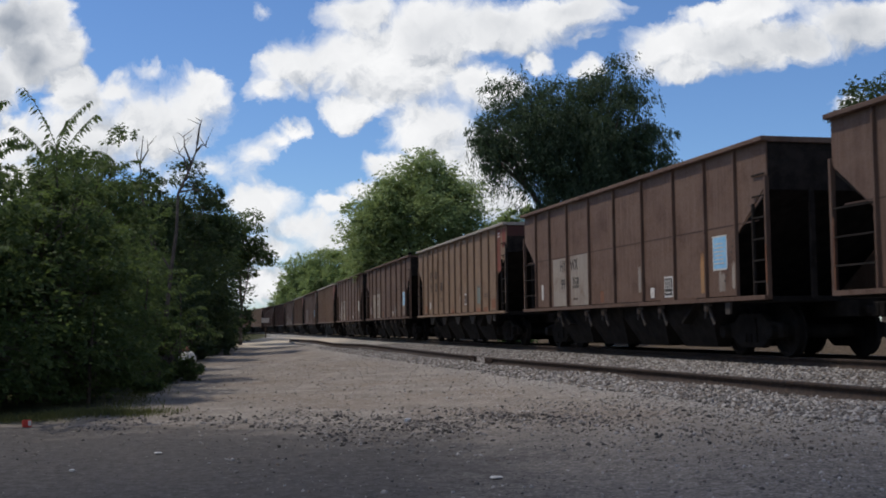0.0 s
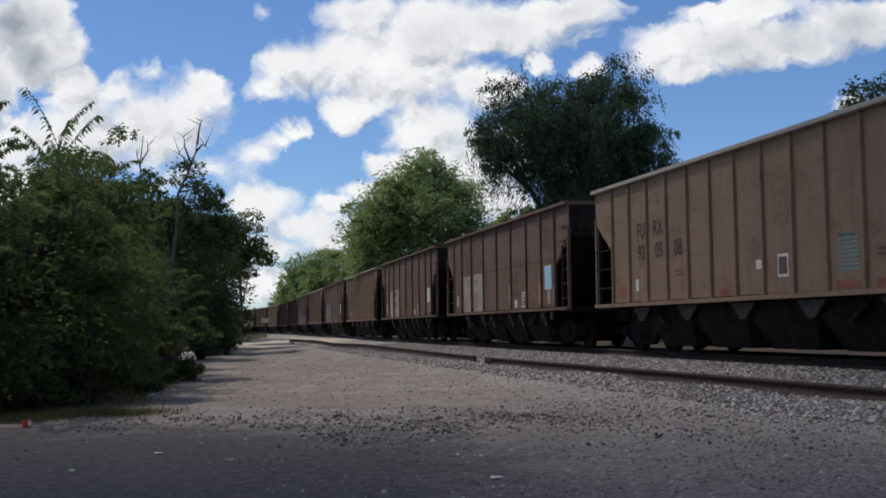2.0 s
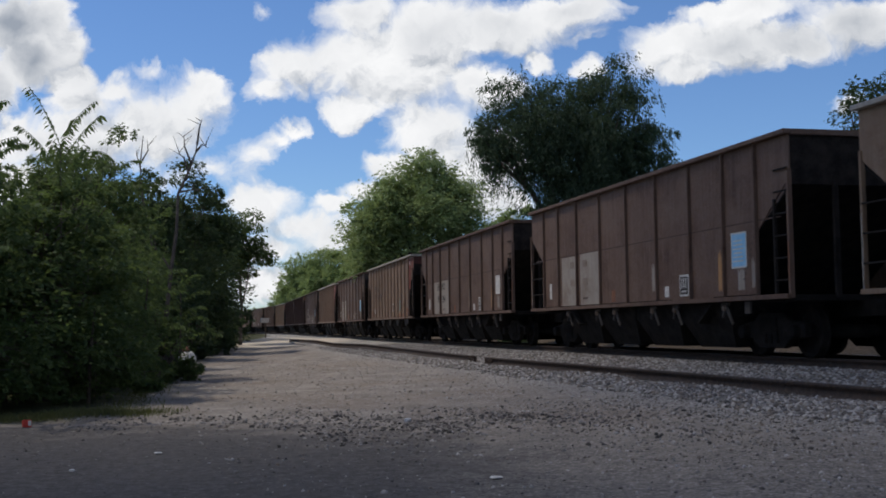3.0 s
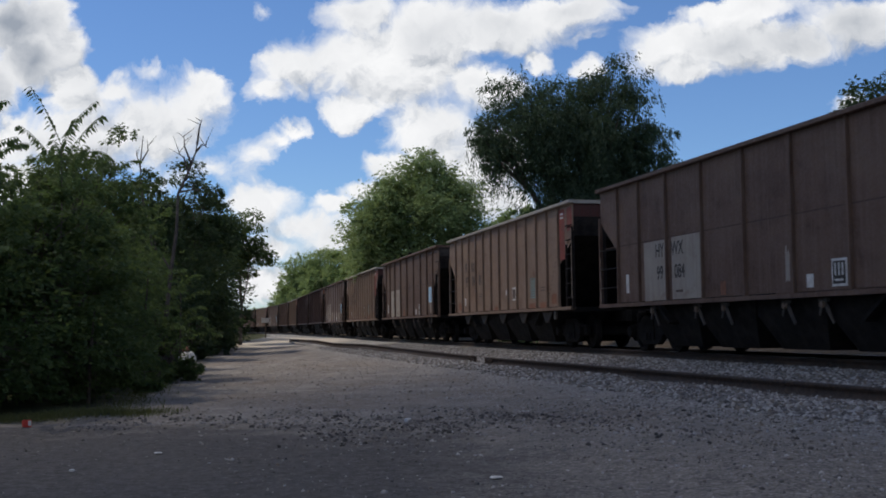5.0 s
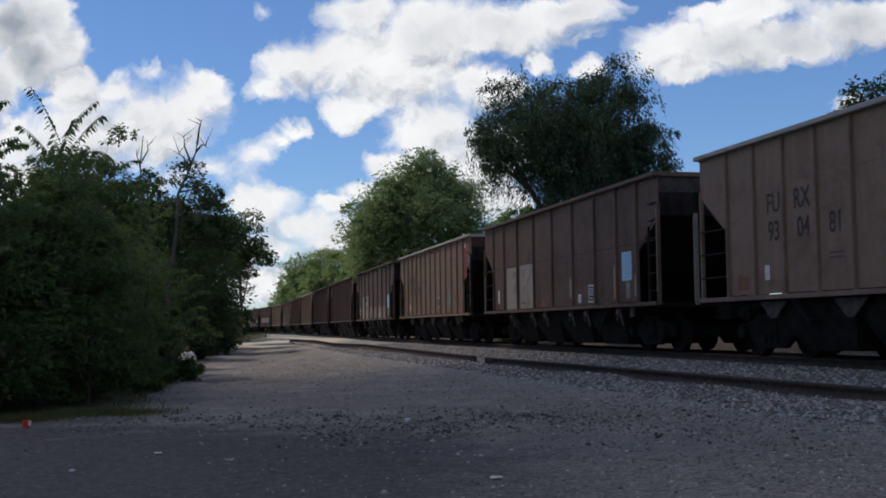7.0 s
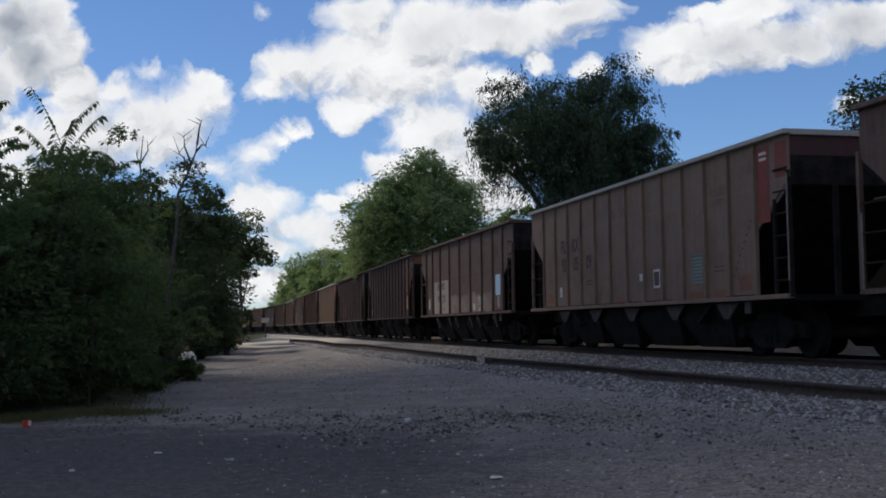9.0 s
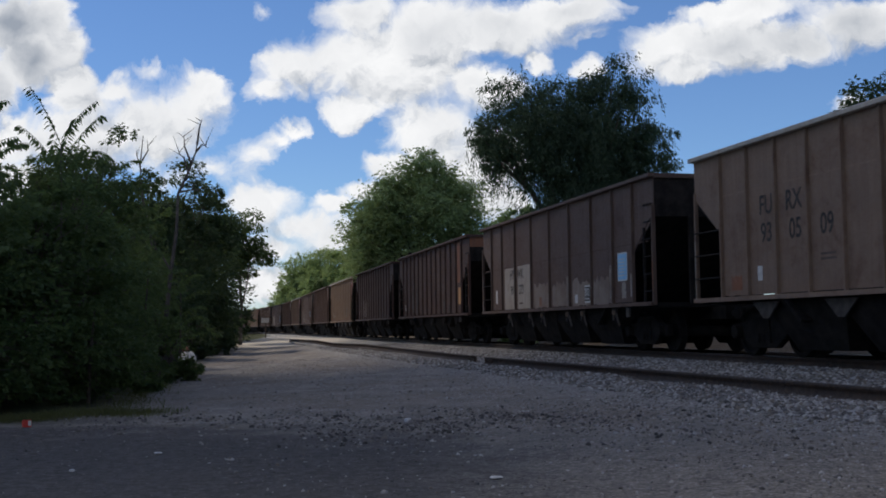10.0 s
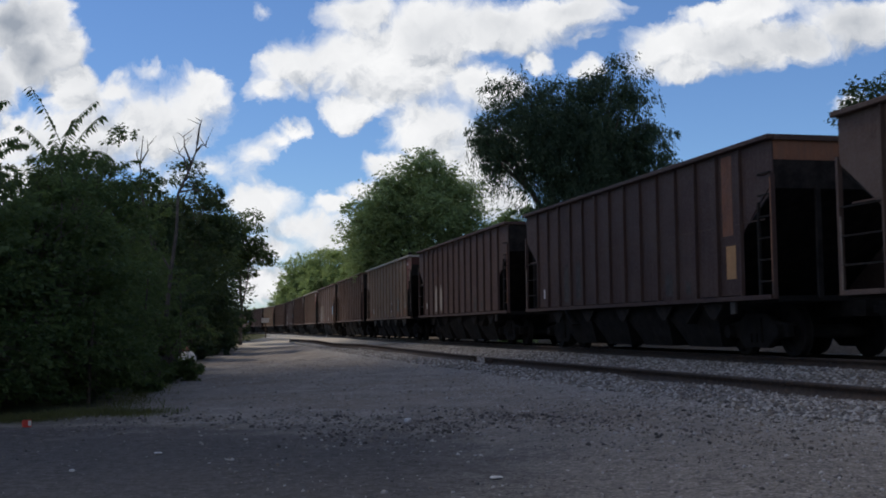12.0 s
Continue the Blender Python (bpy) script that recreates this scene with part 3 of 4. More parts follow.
stray_rail("loose_rail", "rusty disused rail lying straight on the ballast edge", spread([(6.6, 5.5, 0.02), (4.86, 12.49, 0.02), (3.6, 17.45, 0.02), (2.36, 22.17, 0.02), (1.0, 27.3, 0.02)]))
stray_rail("loose_rail", "bent rusty disused rail trailing away along the ballast", spread([(0.78, 28.4, 0.0), (-1.73, 40.0, 0.0), (-3.2, 46.0, 0.03), (-5.0, 51.5, 0.0), (-6.6, 58.0, 0.06), (-9.3, 68.0, 0.02)]))


# ---------------------------------------------------------------- hopper cars
HALF, WIDE, SILL, TOP = 7.1, 1.55, 1.03, 3.90
MESHES = {}


def shared(key, mat, make):
    """One mesh for all alike pieces in one material."""
    key = (key, mat.name)
    if key not in MESHES:
        mesh = bpy.data.meshes.new(key[0])
        bm = make()
        bm.to_mesh(mesh)
        bm.free()
        mesh.materials.append(mat)
        MESHES[key] = mesh
    return MESHES[key]


def side_sheet():
    h, i = HALF, HALF - 1.12
    return slab(bmesh.new(), [(-i, SILL + 0.1), (i, SILL + 0.1), (i, 2.25), (h - 0.5, 2.72), (h, 3.08), (h, TOP - 0.08), (-h, TOP - 0.08), (-h, 3.08), (-h + 0.5, 2.72), (-i, 2.25)], -0.012, 0.012)


def seam():
    i = HALF - 0.3
    return boxed(-i, i, -0.0150, -0.012, -0.014, 0.014)


def post():
    bm = boxed(-0.028, 0.028, -0.075, -0.012, SILL + 0.02, TOP - 0.08)
    for v in bm.verts:
        if v.co.y < -0.07:
            v.co.x *= 0.75
    return bm


def chord():
    bm = boxed(-HALF - 0.05, HALF + 0.05, -0.13, 0.03, TOP - 0.085, TOP)
    bmesh.ops.bevel(bm, geom=bm.edges[:], offset=0.012, segments=1, affect="EDGES")
    return bm


def sill_bar():
    return boxed(-HALF + 0.02, HALF - 0.02, -0.10, 0.05, SILL + 0.0, SILL + 0.08)


def end_sheet():
    return boxed(-0.02, 0.02, -WIDE + 0.02, WIDE - 0.02, 2.95, 3.46)


def end_band():
    return boxed(-0.02, 0.026, -WIDE + 0.02, WIDE - 0.02, 3.46, TOP - 0.02)


def slope_sheet():
    return slab(bmesh.new(), [(0.0, 2.98), (0.04, 2.96), (-3.6, 0.62), (-3.66, 0.66)], -WIDE + 0.03, WIDE - 0.03)


def bay():
    bm = slab(bmesh.new(), [(-1.14, SILL + 0.06), (1.14, SILL + 0.06), (1.10, 0.74), (0.74, 0.15), (-0.74, 0.15), (-1.10, 0.74)], -1.38, 1.38)
    for v in bm.verts:
        if v.co.z < 0.5:
            v.co.y *= 0.80
    return bm


def chute():
    bm = slab(bmesh.new(), [(-0.46, SILL - 0.03), (0.46, SILL - 0.03), (0.09, 0.70), (-0.09, 0.70)], -0.03, 0.0)
    return bm


def gate():
    """A dumping-gate lever: a slanting arm below the sill."""
    bm = slab(bmesh.new(), [(-0.05, SILL - 0.06), (0.05, SILL - 0.06), (0.30, 0.62), (0.26, 0.58)], -0.03, 0.0)
    slab(bm, [(-0.05, SILL - 0.06), (0.03, SILL - 0.06), (-0.10, 0.72), (-0.14, 0.74)], -0.03, 0.0)
    return box(bm, -0.13, 0.13, -0.04, 0.01, SILL - 0.08, SILL - 0.02)


def lever_end():
    bm = turned(bmesh.new(), [(-0.08, 0.03), (-0.075, 0.052), (-0.035, 0.060), (-0.028, 0.03)], 14)
    bmesh.ops.translate(bm, vec=(0.0, 0, SILL - 0.12), verts=bm.verts[:])
    return bm


def side_frame():
    bm = slab(bmesh.new(), [(-1.15, 0.36), (-1.15, 0.60), (-0.62, 0.66), (-0.42, 0.80), (0.42, 0.80), (0.62, 0.66), (1.15, 0.60), (1.15, 0.36), (0.72, 0.34), (0.42, 0.16), (-0.42, 0.16), (-0.72, 0.34)], -0.07, 0.07)
    bmesh.ops.bevel(bm, geom=bm.edges[:], offset=0.015, segments=1, affect="EDGES")
    for x in (-0.89, 0.89):
        cap = turned(bmesh.new(), [(-0.20, 0.11), (-0.19, 0.13), (0.08, 0.13)], 12)
        bmesh.ops.translate(cap, vec=(x, 0, 0.46), verts=cap.verts[:])
        mesh = bpy.data.meshes.new("axle_cap")
        cap.to_mesh(mesh)
        cap.free()
        bm.from_mesh(mesh)
        bpy.data.meshes.remove(mesh)
    for x in (-0.2, 0.0, 0.2):
        box(bm, x - 0.07, x + 0.07, -0.10, 0.10, 0.26, 0.56)
    return bm


def wheelset():
    bm = bmesh.new()
    rim = [(0.69, 0.20), (0.69, 0.485), (0.718, 0.488), (0.726, 0.457), (0.83, 0.450), (0.83, 0.38), (0.79, 0.37), (0.775, 0.19), (0.84, 0.14), (0.84, 0.085), (1.05, 0.075)]
    turned(bm, [(-a, r) for a, r in rim[::-1]] + [(-0.66, 0.12), (0.66, 0.12)] + rim, 24)
    return bm


def bolster():
    return boxed(-0.24, 0.24, -1.1, 1.1, 0.42, 0.72)


def centre_sill():
    return boxed(-HALF - 0.55, HALF + 0.55, -0.2, 0.2, 0.72, 1.0)


def coupler():
    bm = boxed(0.0, 0.30, -0.07, 0.07, 0.76, 0.90)
    box(bm, 0.28, 0.50, -0.15, 0.13, 0.70, 0.96)
    bmesh.ops.bevel(bm, geom=bm.edges[:], offset=0.02, segments=1, affect="EDGES")
    return bm


def platform():
    return boxed(-1.15, 0.0, -WIDE + 0.04, WIDE - 0.04, SILL - 0.04, SILL + 0.06)


def corner_post():
    return boxed(-0.06, 0.0, -0.05, 0.03, SILL + 0.02, 3.2)


def ladder():
    bm = boxed(-0.52, -0.47, -0.05, 0.0, SILL + 0.06, 2.75)
    for k in range(6):
        z = SILL + 0.30 + k * 0.38
        box(bm, -0.48, -0.04, -0.055, -0.03, z, z + 0.03)
    return bm


def grab():
    bm = bmesh.new()
    for k in range(3):
        z = SILL + 0.45 + k * 0.45
        box(bm, 0.04, 1.08, -0.05, -0.02, z, z + 0.03)
    return bm


def end_brace():
    return boxed(-0.02, 0.05, -0.045, 0.045, SILL, 3.0)


def patch(w, h):
    return boxed(-w / 2, w / 2, -0.017, -0.0125, -h / 2, h / 2)


def worn_patch(w, h, seed):
    """A patch of bared or scuffed paint with a ragged outline."""
    rng = np.random.default_rng(seed)
    n = 11
    step = np.linspace(-0.5, 0.5, n)
    top = [(w * a, h * (0.5 - 0.30 * rng.random() ** 1.5)) for a in step]
    low = [(w * a, -h * (0.5 - 0.08 * rng.random())) for a in step[::-1]]
    return slab(bmesh.new(), low[::-1] + top[::-1], -0.0165, -0.0125)


def worn(w, h, x, z, mat, parent, label="pale worn streak", out=0.0):
    seed = len(MESHES) % 5
    key = "worn_streak_%d_%d_%d" % (round(w * 100), round(h * 100), seed)
    return piece("worn_streak", shared(key, mat, lambda: worn_patch(w, h, seed)), mat, parent, label, pose(x, -WIDE - out, z))


def lettering(text, size, x, z, mat, parent, squeeze=0.82):
    curve = bpy.data.curves.new("lettering", "FONT")
    curve.body, curve.size, curve.extrude, curve.offset = text, size, 0.001, 0.006
    curve.align_x, curve.align_y = "CENTER", "CENTER"
    curve.materials.append(mat)
    ob = new("lettering", curve)
    ob.parent = parent
    ob.matrix_local = Matrix.LocRotScale((x, -WIDE - 0.0195, z), Euler((radians(90), 0, 0)), (squeeze, 1, 1))
    return tagged(ob, "dark stencilled lettering")


def mark(name, w, h, x, z, mat, parent, label, out=0.0):
    """A painted patch or plate on the camera's side."""
    return piece(name, shared("%s_%d_%d" % (name, round(w * 100), round(h * 100)), mat, lambda: patch(w, h)), mat, parent, label, pose(x, -WIDE - out, z))


def post_places(posts):
    """Where the side posts stand; on the nine-post cars the middle panels are wider."""
    if posts == 9:
        return [-5.97, -4.76, -3.32, -1.68, 0.0, 1.66, 3.30, 4.74, 5.98]
    gap = 2 * (HALF - 1.12) / (posts - 1)
    return [-HALF + 1.12 + k * gap for k in range(posts)]


def hopper_car(label, style, paint, rim, posts, front=None, pale_end=False, bright_rear=False):
    """An open-top four-bay hopper car; local x runs the way it rolls, z from the rail's top."""
    car = thing("hopper_car", label, "freight car", "cars of the coal train")
    for side in (-1, 1):
        at = pose(0, side * WIDE, 0, 0, 0, 0 if side < 0 else 180)
        piece("side_sheet", shared("side_sheet", paint, side_sheet), paint, car, at=at)
        piece("seam", shared("seam", paint if style == "tan" else SEAM, seam), paint, car, at=at @ pose(0, 0, 3.02 if style == "tan" else 2.44))
        piece("top_chord", shared("top_chord", rim, chord), rim, car, at=at)
        piece("side_sill", shared("side_sill", paint, sill_bar), paint, car, at=at)
        for x in post_places(posts):
            piece("side_post", shared("side_post", paint, post), paint, car, at=at @ pose(x, 0, 0))
    for end in (0, 1):
        flip = pose(0, 0, 0, 0, 0, 180 * end)
        coat = front if front and not end else SHADED_GRIME
        # end parts face away from the sun; their coats are darkened for that shade
        piece("end_sheet", shared("end_sheet", SHADED_GRIME, end_sheet), SHADED_GRIME, car, at=flip @ pose(HALF - 0.03, 0, 0))
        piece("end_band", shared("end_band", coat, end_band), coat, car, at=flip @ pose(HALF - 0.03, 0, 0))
        piece("slope_sheet", shared("slope_sheet", SHADED_BLACK, slope_sheet), SHADED_BLACK, car, at=flip @ pose(HALF - 0.04, 0, 0))
        piece("end_platform", shared("end_platform", SHADED_BLACK, platform), SHADED_BLACK, car, at=flip @ pose(HALF, 0, 0))
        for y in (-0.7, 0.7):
            piece("end_brace", shared("end_brace", PALE if pale_end else SHADED_GRIME, end_brace), SHADED_GRIME, car, at=flip @ pose(HALF - 0.02, y, 0))
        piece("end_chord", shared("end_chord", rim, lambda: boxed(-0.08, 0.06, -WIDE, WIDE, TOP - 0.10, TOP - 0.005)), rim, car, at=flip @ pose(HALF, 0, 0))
        piece("coupler", shared("coupler", SHADED_BLACK, coupler), SHADED_BLACK, car, at=flip @ pose(HALF + 0.55, 0, 0))
        for side in (-1, 1):
            coat = PALE if style == "tan" or pale_end else ORANGE if bright_rear else SCUFF
            front_coat = SCUFF if style == "tan" or pale_end else ORANGE
            front_top = 2.0 if style == "brown" and not pale_end else 3.15
            near = pose(HALF, -WIDE, 0)
            if (side < 0) == (end == 0):
                piece("corner_post", shared("corner_post", SHADED_GRIME if style == "tan" else paint, corner_post), paint, car, at=flip @ near)
                piece("post_sleeve", shared("post_sleeve_%d" % round(front_top * 10), front_coat, lambda: boxed(-0.045, -0.012, -0.056, -0.051, SILL + 0.30, front_top)), front_coat, car, "worn bright paint on the corner post", flip @ near)
                piece("ladder", shared("ladder", SHADED_GRIME, ladder), SHADED_GRIME, car, at=flip @ near)
            else:
                back = flip @ Matrix.Diagonal((1, 1, 1, 1)) @ pose(HALF, WIDE, 0, 0, 0, 180)
                piece("corner_post", shared("corner_post", paint, lambda: boxed(0.0, 0.05, -0.04, 0.03, SILL + 0.02, 3.2)), paint, car, at=back)
                piece("post_sleeve", shared("post_sleeve", coat, lambda: boxed(0.008, 0.036, -0.046, -0.041, SILL + 0.06, 2.25)), coat, car, "worn bright paint on the corner post", back)
                piece("grab_iron", shared("grab_iron", SHADED_GRIME, grab), SHADED_GRIME, car, at=back)
    piece("centre_sill", shared("centre_sill", SHADED_BLACK, centre_sill), SHADED_BLACK, car)
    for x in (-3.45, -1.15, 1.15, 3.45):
        piece("hopper_bay", shared("hopper_bay", SHADED_BLACK, bay), SHADED_BLACK, car, at=pose(x, 0, 0))
    for side in (-1, 1):
        turn = pose(0, side * (WIDE - 0.08), 0, 0, 0, 0 if side < 0 else 180)
        if style == "brown":
            for x in (-4.28, -2.15, -1.0, 1.2, 2.35, 4.55):
                lever = piece("gate_lever", shared("gate_lever", CHUTE, gate), CHUTE, car, at=turn @ pose(x, 0, 0))
                piece("lever_end", shared("lever_end", KNOB, lever_end), KNOB, lever, "rust-dusted round lever end")
        else:
            for x in (-4.6, -2.3, 0.0, 2.3, 4.6):
                piece("chute_plate", shared("chute_plate", CHUTE if style == "tan" else SHADED_GRIME, chute), CHUTE, car, at=turn @ pose(x, 0, 0))
    for side in (-1, 1):
        piece("jacking_pad", shared("jacking_pad", CHUTE, lambda: boxed(-0.09, 0.09, -0.05, 0.0, SILL - 0.24, SILL - 0.02)), CHUTE, car, at=pose(0, side * (WIDE - 0.02), 0, 0, 0, 0 if side < 0 else 180) @ pose(side * -5.55, 0, 0))
    spinning = []
    for x in (-5.45, 5.45):
        truck = piece("truck", shared("truck_bolster", SHADED_BLACK, bolster), SHADED_BLACK, car, at=pose(x, 0, 0))
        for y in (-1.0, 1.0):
            piece("side_frame", shared("side_frame", SHADED_BLACK, side_frame), SHADED_BLACK, truck, at=pose(0, y, 0, 0, 0, 0 if y < 0 else 180))
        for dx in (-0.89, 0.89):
            wheels = piece("wheelset", shared("wheelset", SHADED_BLACK, wheelset), SHADED_BLACK, truck, "steel wheel pair on its axle", pose(dx, 0, 0.457))
            spinning.append((wheels, dx))
    return car, spinning


def panel_x(posts, k):
    """Middle of the panel right of post k."""
    places = post_places(posts)
    return (places[k] + places[k + 1]) / 2


def brown_car(label, paint, marks, number, blue, scuffed=False, pale_end=False, bright_rear=False):
    car, spin = hopper_car(label, "brown", paint, paint, 9, CHUTE if pale_end else None, pale_end, bright_rear)
    mark("lettering_patch", 1.10, 1.28, -3.99, 1.77, PALE, car, "bare pale patch behind the lettering")
    mark("lettering_patch", 1.32, 1.30, -2.47, 1.78, PALE, car, "bare pale patch behind the lettering")
    if marks:
        lettering(marks[:2], 0.40, -3.72, 2.18, LETTER, car)
        lettering(marks[2:], 0.40, -2.86, 2.18, LETTER, car)
        lettering(number[:2], 0.40, -3.72, 1.70, LETTER, car)
        lettering(number[2:], 0.40, -2.76, 1.70, LETTER, car)
    else:
        for x, z in ((-3.72, 2.18), (-2.80, 2.18), (-3.72, 1.72), (-2.76, 1.72)):
            mark("faded_bar", 0.30, 0.18, x, z, SCUFF, car, "faded unreadable lettering", 0.006)
    mark("stencil_bar", 0.34, 0.05, -2.78, 1.30, GHOST, car, "faded stencil line", 0.006)
    mark("chalk_mark", 0.16, 0.42, -5.50, 1.55, WHITE, car, "white chalked streak")
    mark("sticker", 0.52, 0.60, 5.27, 1.96, BLUE if blue else WHITE, car, "pale blue sticker" if blue else "white sticker")
    if blue:
        mark("sticker_border", 0.58, 0.66, 5.27, 1.96, WHITE, car, "white sticker border", -0.003)
        for k in range(6):
            mark("sticker_line", 0.40 - 0.05 * (k % 3), 0.022, 5.25, 1.76 + 0.075 * k, WHITE, car, "white printed line", 0.005)
    for k in range(8):
        mark("weld_dash", 0.045, 0.035, 5.46 + 0.055 * k, 1.42 + 0.105 * k, LETTER, car, "dark weld mark", 0.004)
    worn(0.14, 0.62, 1.42, 1.62, PALE, car)
    worn(0.22, 0.30, -0.9, 1.30, ORANGE, car, "orange rust patch")
    worn(0.20, 0.56, 5.84, 1.52, PALE, car)
    worn(0.24, 0.42, 5.34, 1.42, PALE, car)
    worn(0.14, 0.85, 4.52, 1.62, YELLOW if not scuffed else PALE, car, "ochre rust streak")
    mark("stencil_frame", 0.42, 0.44, 2.94, 1.40, WHITE, car, "white stencilled square")
    mark("stencil_field", 0.34, 0.36, 2.94, 1.40, LETTER, car, "black stencil field", 0.005)
    for dx in (-0.10, 0.0, 0.10):
        mark("stencil_bar", 0.035, 0.20, 2.94 + dx, 1.45, WHITE, car, "white stencil bar", 0.01)
    mark("stencil_bar", 0.22, 0.035, 2.94, 1.28, WHITE, car, "white stencil bar", 0.01)
    mark("chalk_mark", 0.20, 0.22, 2.10, 1.30, WHITE, car, "white chalked streak")
    if scuffed:
        for k in (3, 4, 5, 6):
            worn(1.32, 0.75, panel_x(9, k), 1.47, SCUFF, car, "pale worn band")
    return car, spin


def tan_car(label, paint, marks, number, faint):
    car, spin = hopper_car(label, "tan", paint, RIM, 13, MAROON)
    ink = GHOST if faint else LETTER
    if marks:
        lettering(marks[:2], 0.48, panel_x(13, 1) + 0.12, 2.68, ink, car)
        lettering(marks[2:], 0.48, panel_x(13, 2) + 0.02, 2.68, ink, car)
        for k, two in enumerate((number[:2], number[2:4], number[4:])):
            lettering(two, 0.48, panel_x(13, 1 + k) + 0.12 - 0.06 * k, 2.19, ink, car)
    mark("stencil_frame", 0.16, 0.26, panel_x(13, 0) + 0.85, 1.50, WHITE, car, "small white stencil")
    mark("stencil_frame", 0.34, 0.40, panel_x(13, 7) + 0.1, 1.60, WHITE, car, "white stencilled square")
    mark("stencil_field", 0.27, 0.30, panel_x(13, 7) + 0.1, 1.60, GHOST, car, "faded stencil field", 0.005)
    mark("stencil_frame", 0.20, 0.16, panel_x(13, 6) + 0.28, 1.66, WHITE, car, "small white stencil")
    for k in range(9):
        mark("stencil_bar", 0.50 - 0.03 * (k % 3), 0.035, panel_x(13, 9) + 0.05, 1.44 + 0.068 * k, TEAL, car, "faded teal stencil line")
    worn(0.46, 0.34, panel_x(13, 11), 1.36, ORANGE, car, "orange rust patch")
    worn(0.40, 0.30, panel_x(13, 0), 1.36, ORANGE, car, "orange rust patch")
    for k in (5, 9, 10):
        worn(0.66 - 0.12 * (k % 3), 0.13 + 0.03 * (k % 4), panel_x(13, k), 1.20, ORANGE, car, "orange rust along the sill")
    for k in range(9):
        mark("weld_dash", 0.05, 0.035, panel_x(13, 11) - 0.40 + 0.085 * k, 1.50 + 0.12 * k, LETTER, car, "dark weld mark", 0.004)
    for k, z in ((9, 1.98), (10, 1.62), (10, 1.70), (3, 1.72), (3, 1.64)):
        mark("faded_bar", 0.42, 0.035, panel_x(13, k), z, GHOST, car, "faded unreadable lettering")
    mark("red_panel", 0.42, 1.35, HALF - 0.86, 3.05, RED, car, "faded red corner paint")
    mark("red_panel", 0.40, 0.62, HALF - 0.26, 3.42, RED, car, "faded red corner paint")
    mark("stencil_bar", 0.24, 0.05, HALF - 0.86, 3.60, WHITE, car, "white stencil bar", 0.006)
    mark("stencil_bar", 0.24, 0.05, HALF - 0.86, 3.50, WHITE, car, "white stencil bar", 0.006)
    return car, spin


def dark_car(label, paint, orange):
    car, spin = hopper_car(label, "dark", paint, paint, 14, ORANGE if orange else None)
    for k in (2, 3):
        worn(0.34, 1.1, panel_x(14, k), 1.75, PALE if not orange else CHUTE, car, "pale worn streak")
    mark("chalk_mark", 0.12, 0.25, panel_x(14, 0), 1.5, WHITE, car, "white chalked streak")
    worn(0.36, 0.55, panel_x(14, 9), 1.45, CHUTE, car, "pale worn streak")
    worn(0.22, 0.30, panel_x(14, 10), 1.35, CHUTE, car, "pale worn streak")
    if orange:
        mark("rust_panel", 0.40, 1.5, panel_x(14, 12) - 0.1, 3.0, ORANGE, car, "rust orange panel")
        mark("rust_panel", 0.36, 0.62, panel_x(14, 12), 1.75, YELLOW, car, "worn ochre panel")
    return car, spin


TRAIN = [
    (-2, "tan", TAN, "", "", True), (-1, "brown", BROWN, "", "", False),
    (0, "brown", BROWN, "HYWX", "99358", True), (1, "tan", TAN, "FURX", "930508", False),
    (2, "brown", BROWN, "", "", True), (3, "brown", BROWN, "HYWX", "99084", False),
    (4, "tan", TAUPE, "FURX", "930481", False), (5, "pale", BROWN, "", "", True),
    (6, "tan", TAUPE, "FURX", "930509", False), (7, "worn", SOOTY, "HYWX", "99273", True),
    (8, "orange", BROWN_DARK, "", "", False), (9, "dark", BROWN_DARK, "", "", False),
    (10, "tan", TAN, "", "", True), (11, "dark", BROWN, "", "", False),
    (12, "brown", BROWN, "", "", True), (13, "tan", TAUPE, "", "", True), (14, "dark", BROWN, "", "", False),
    (15, "brown", BROWN_DARK, "", "", True), (16, "dark", BROWN, "", "", False), (17, "tan", TAN, "", "", True),
    (18, "dark", BROWN_DARK, "", "", False), (19, "brown", BROWN, "", "", True), (20, "dark", BROWN, "", "", False), (21, "tan", TAUPE, "", "", True),
]
CARS = []
for index, style, paint, marks, number, flag in TRAIN:
    if style in ("brown", "worn", "pale"):
        made = brown_car("rusty brown open-top hopper car with pale lettering panel", paint, marks, number, flag, style == "worn", style == "pale", index == -1)
    elif style == "tan":
        made = tan_car("dusty tan ribbed open-top hopper car with red corner", paint, marks, number, flag)
    else:
        made = dark_car("dark brown ribbed hopper car with orange rusty end" if style == "orange" else "dark brown ribbed open-top hopper car", paint, style == "orange")
    CARS.append((index, *made))


# ---------------------------------------------------------------- trees and scrub
def blades(rng, p, way, size, slim):
    """Folded leaf blades at p that point along way: arrays of corners and faces."""
    n = len(p)
    way = way / (np.linalg.norm(way, axis=1)[:, None] + 1e-9)
    side = np.cross(way, rng.normal(size=(n, 3)) + np.array([0, 0, 1.3]))
    side /= np.linalg.norm(side, axis=1)[:, None] + 1e-9
    length = size * rng.uniform(0.6, 1.35, n)[:, None]
    half = length * slim * 0.5
    up = np.cross(side, way) * length * 0.08
    quad = np.stack([p, p + way * length * 0.45 + side * half + up, p + way * length, p + way * length * 0.45 - side * half + up], 1)
    return quad.reshape(-1, 3)


def ball(rng, n):
    d = rng.normal(size=(n, 3))
    return d / np.linalg.norm(d, axis=1)[:, None]


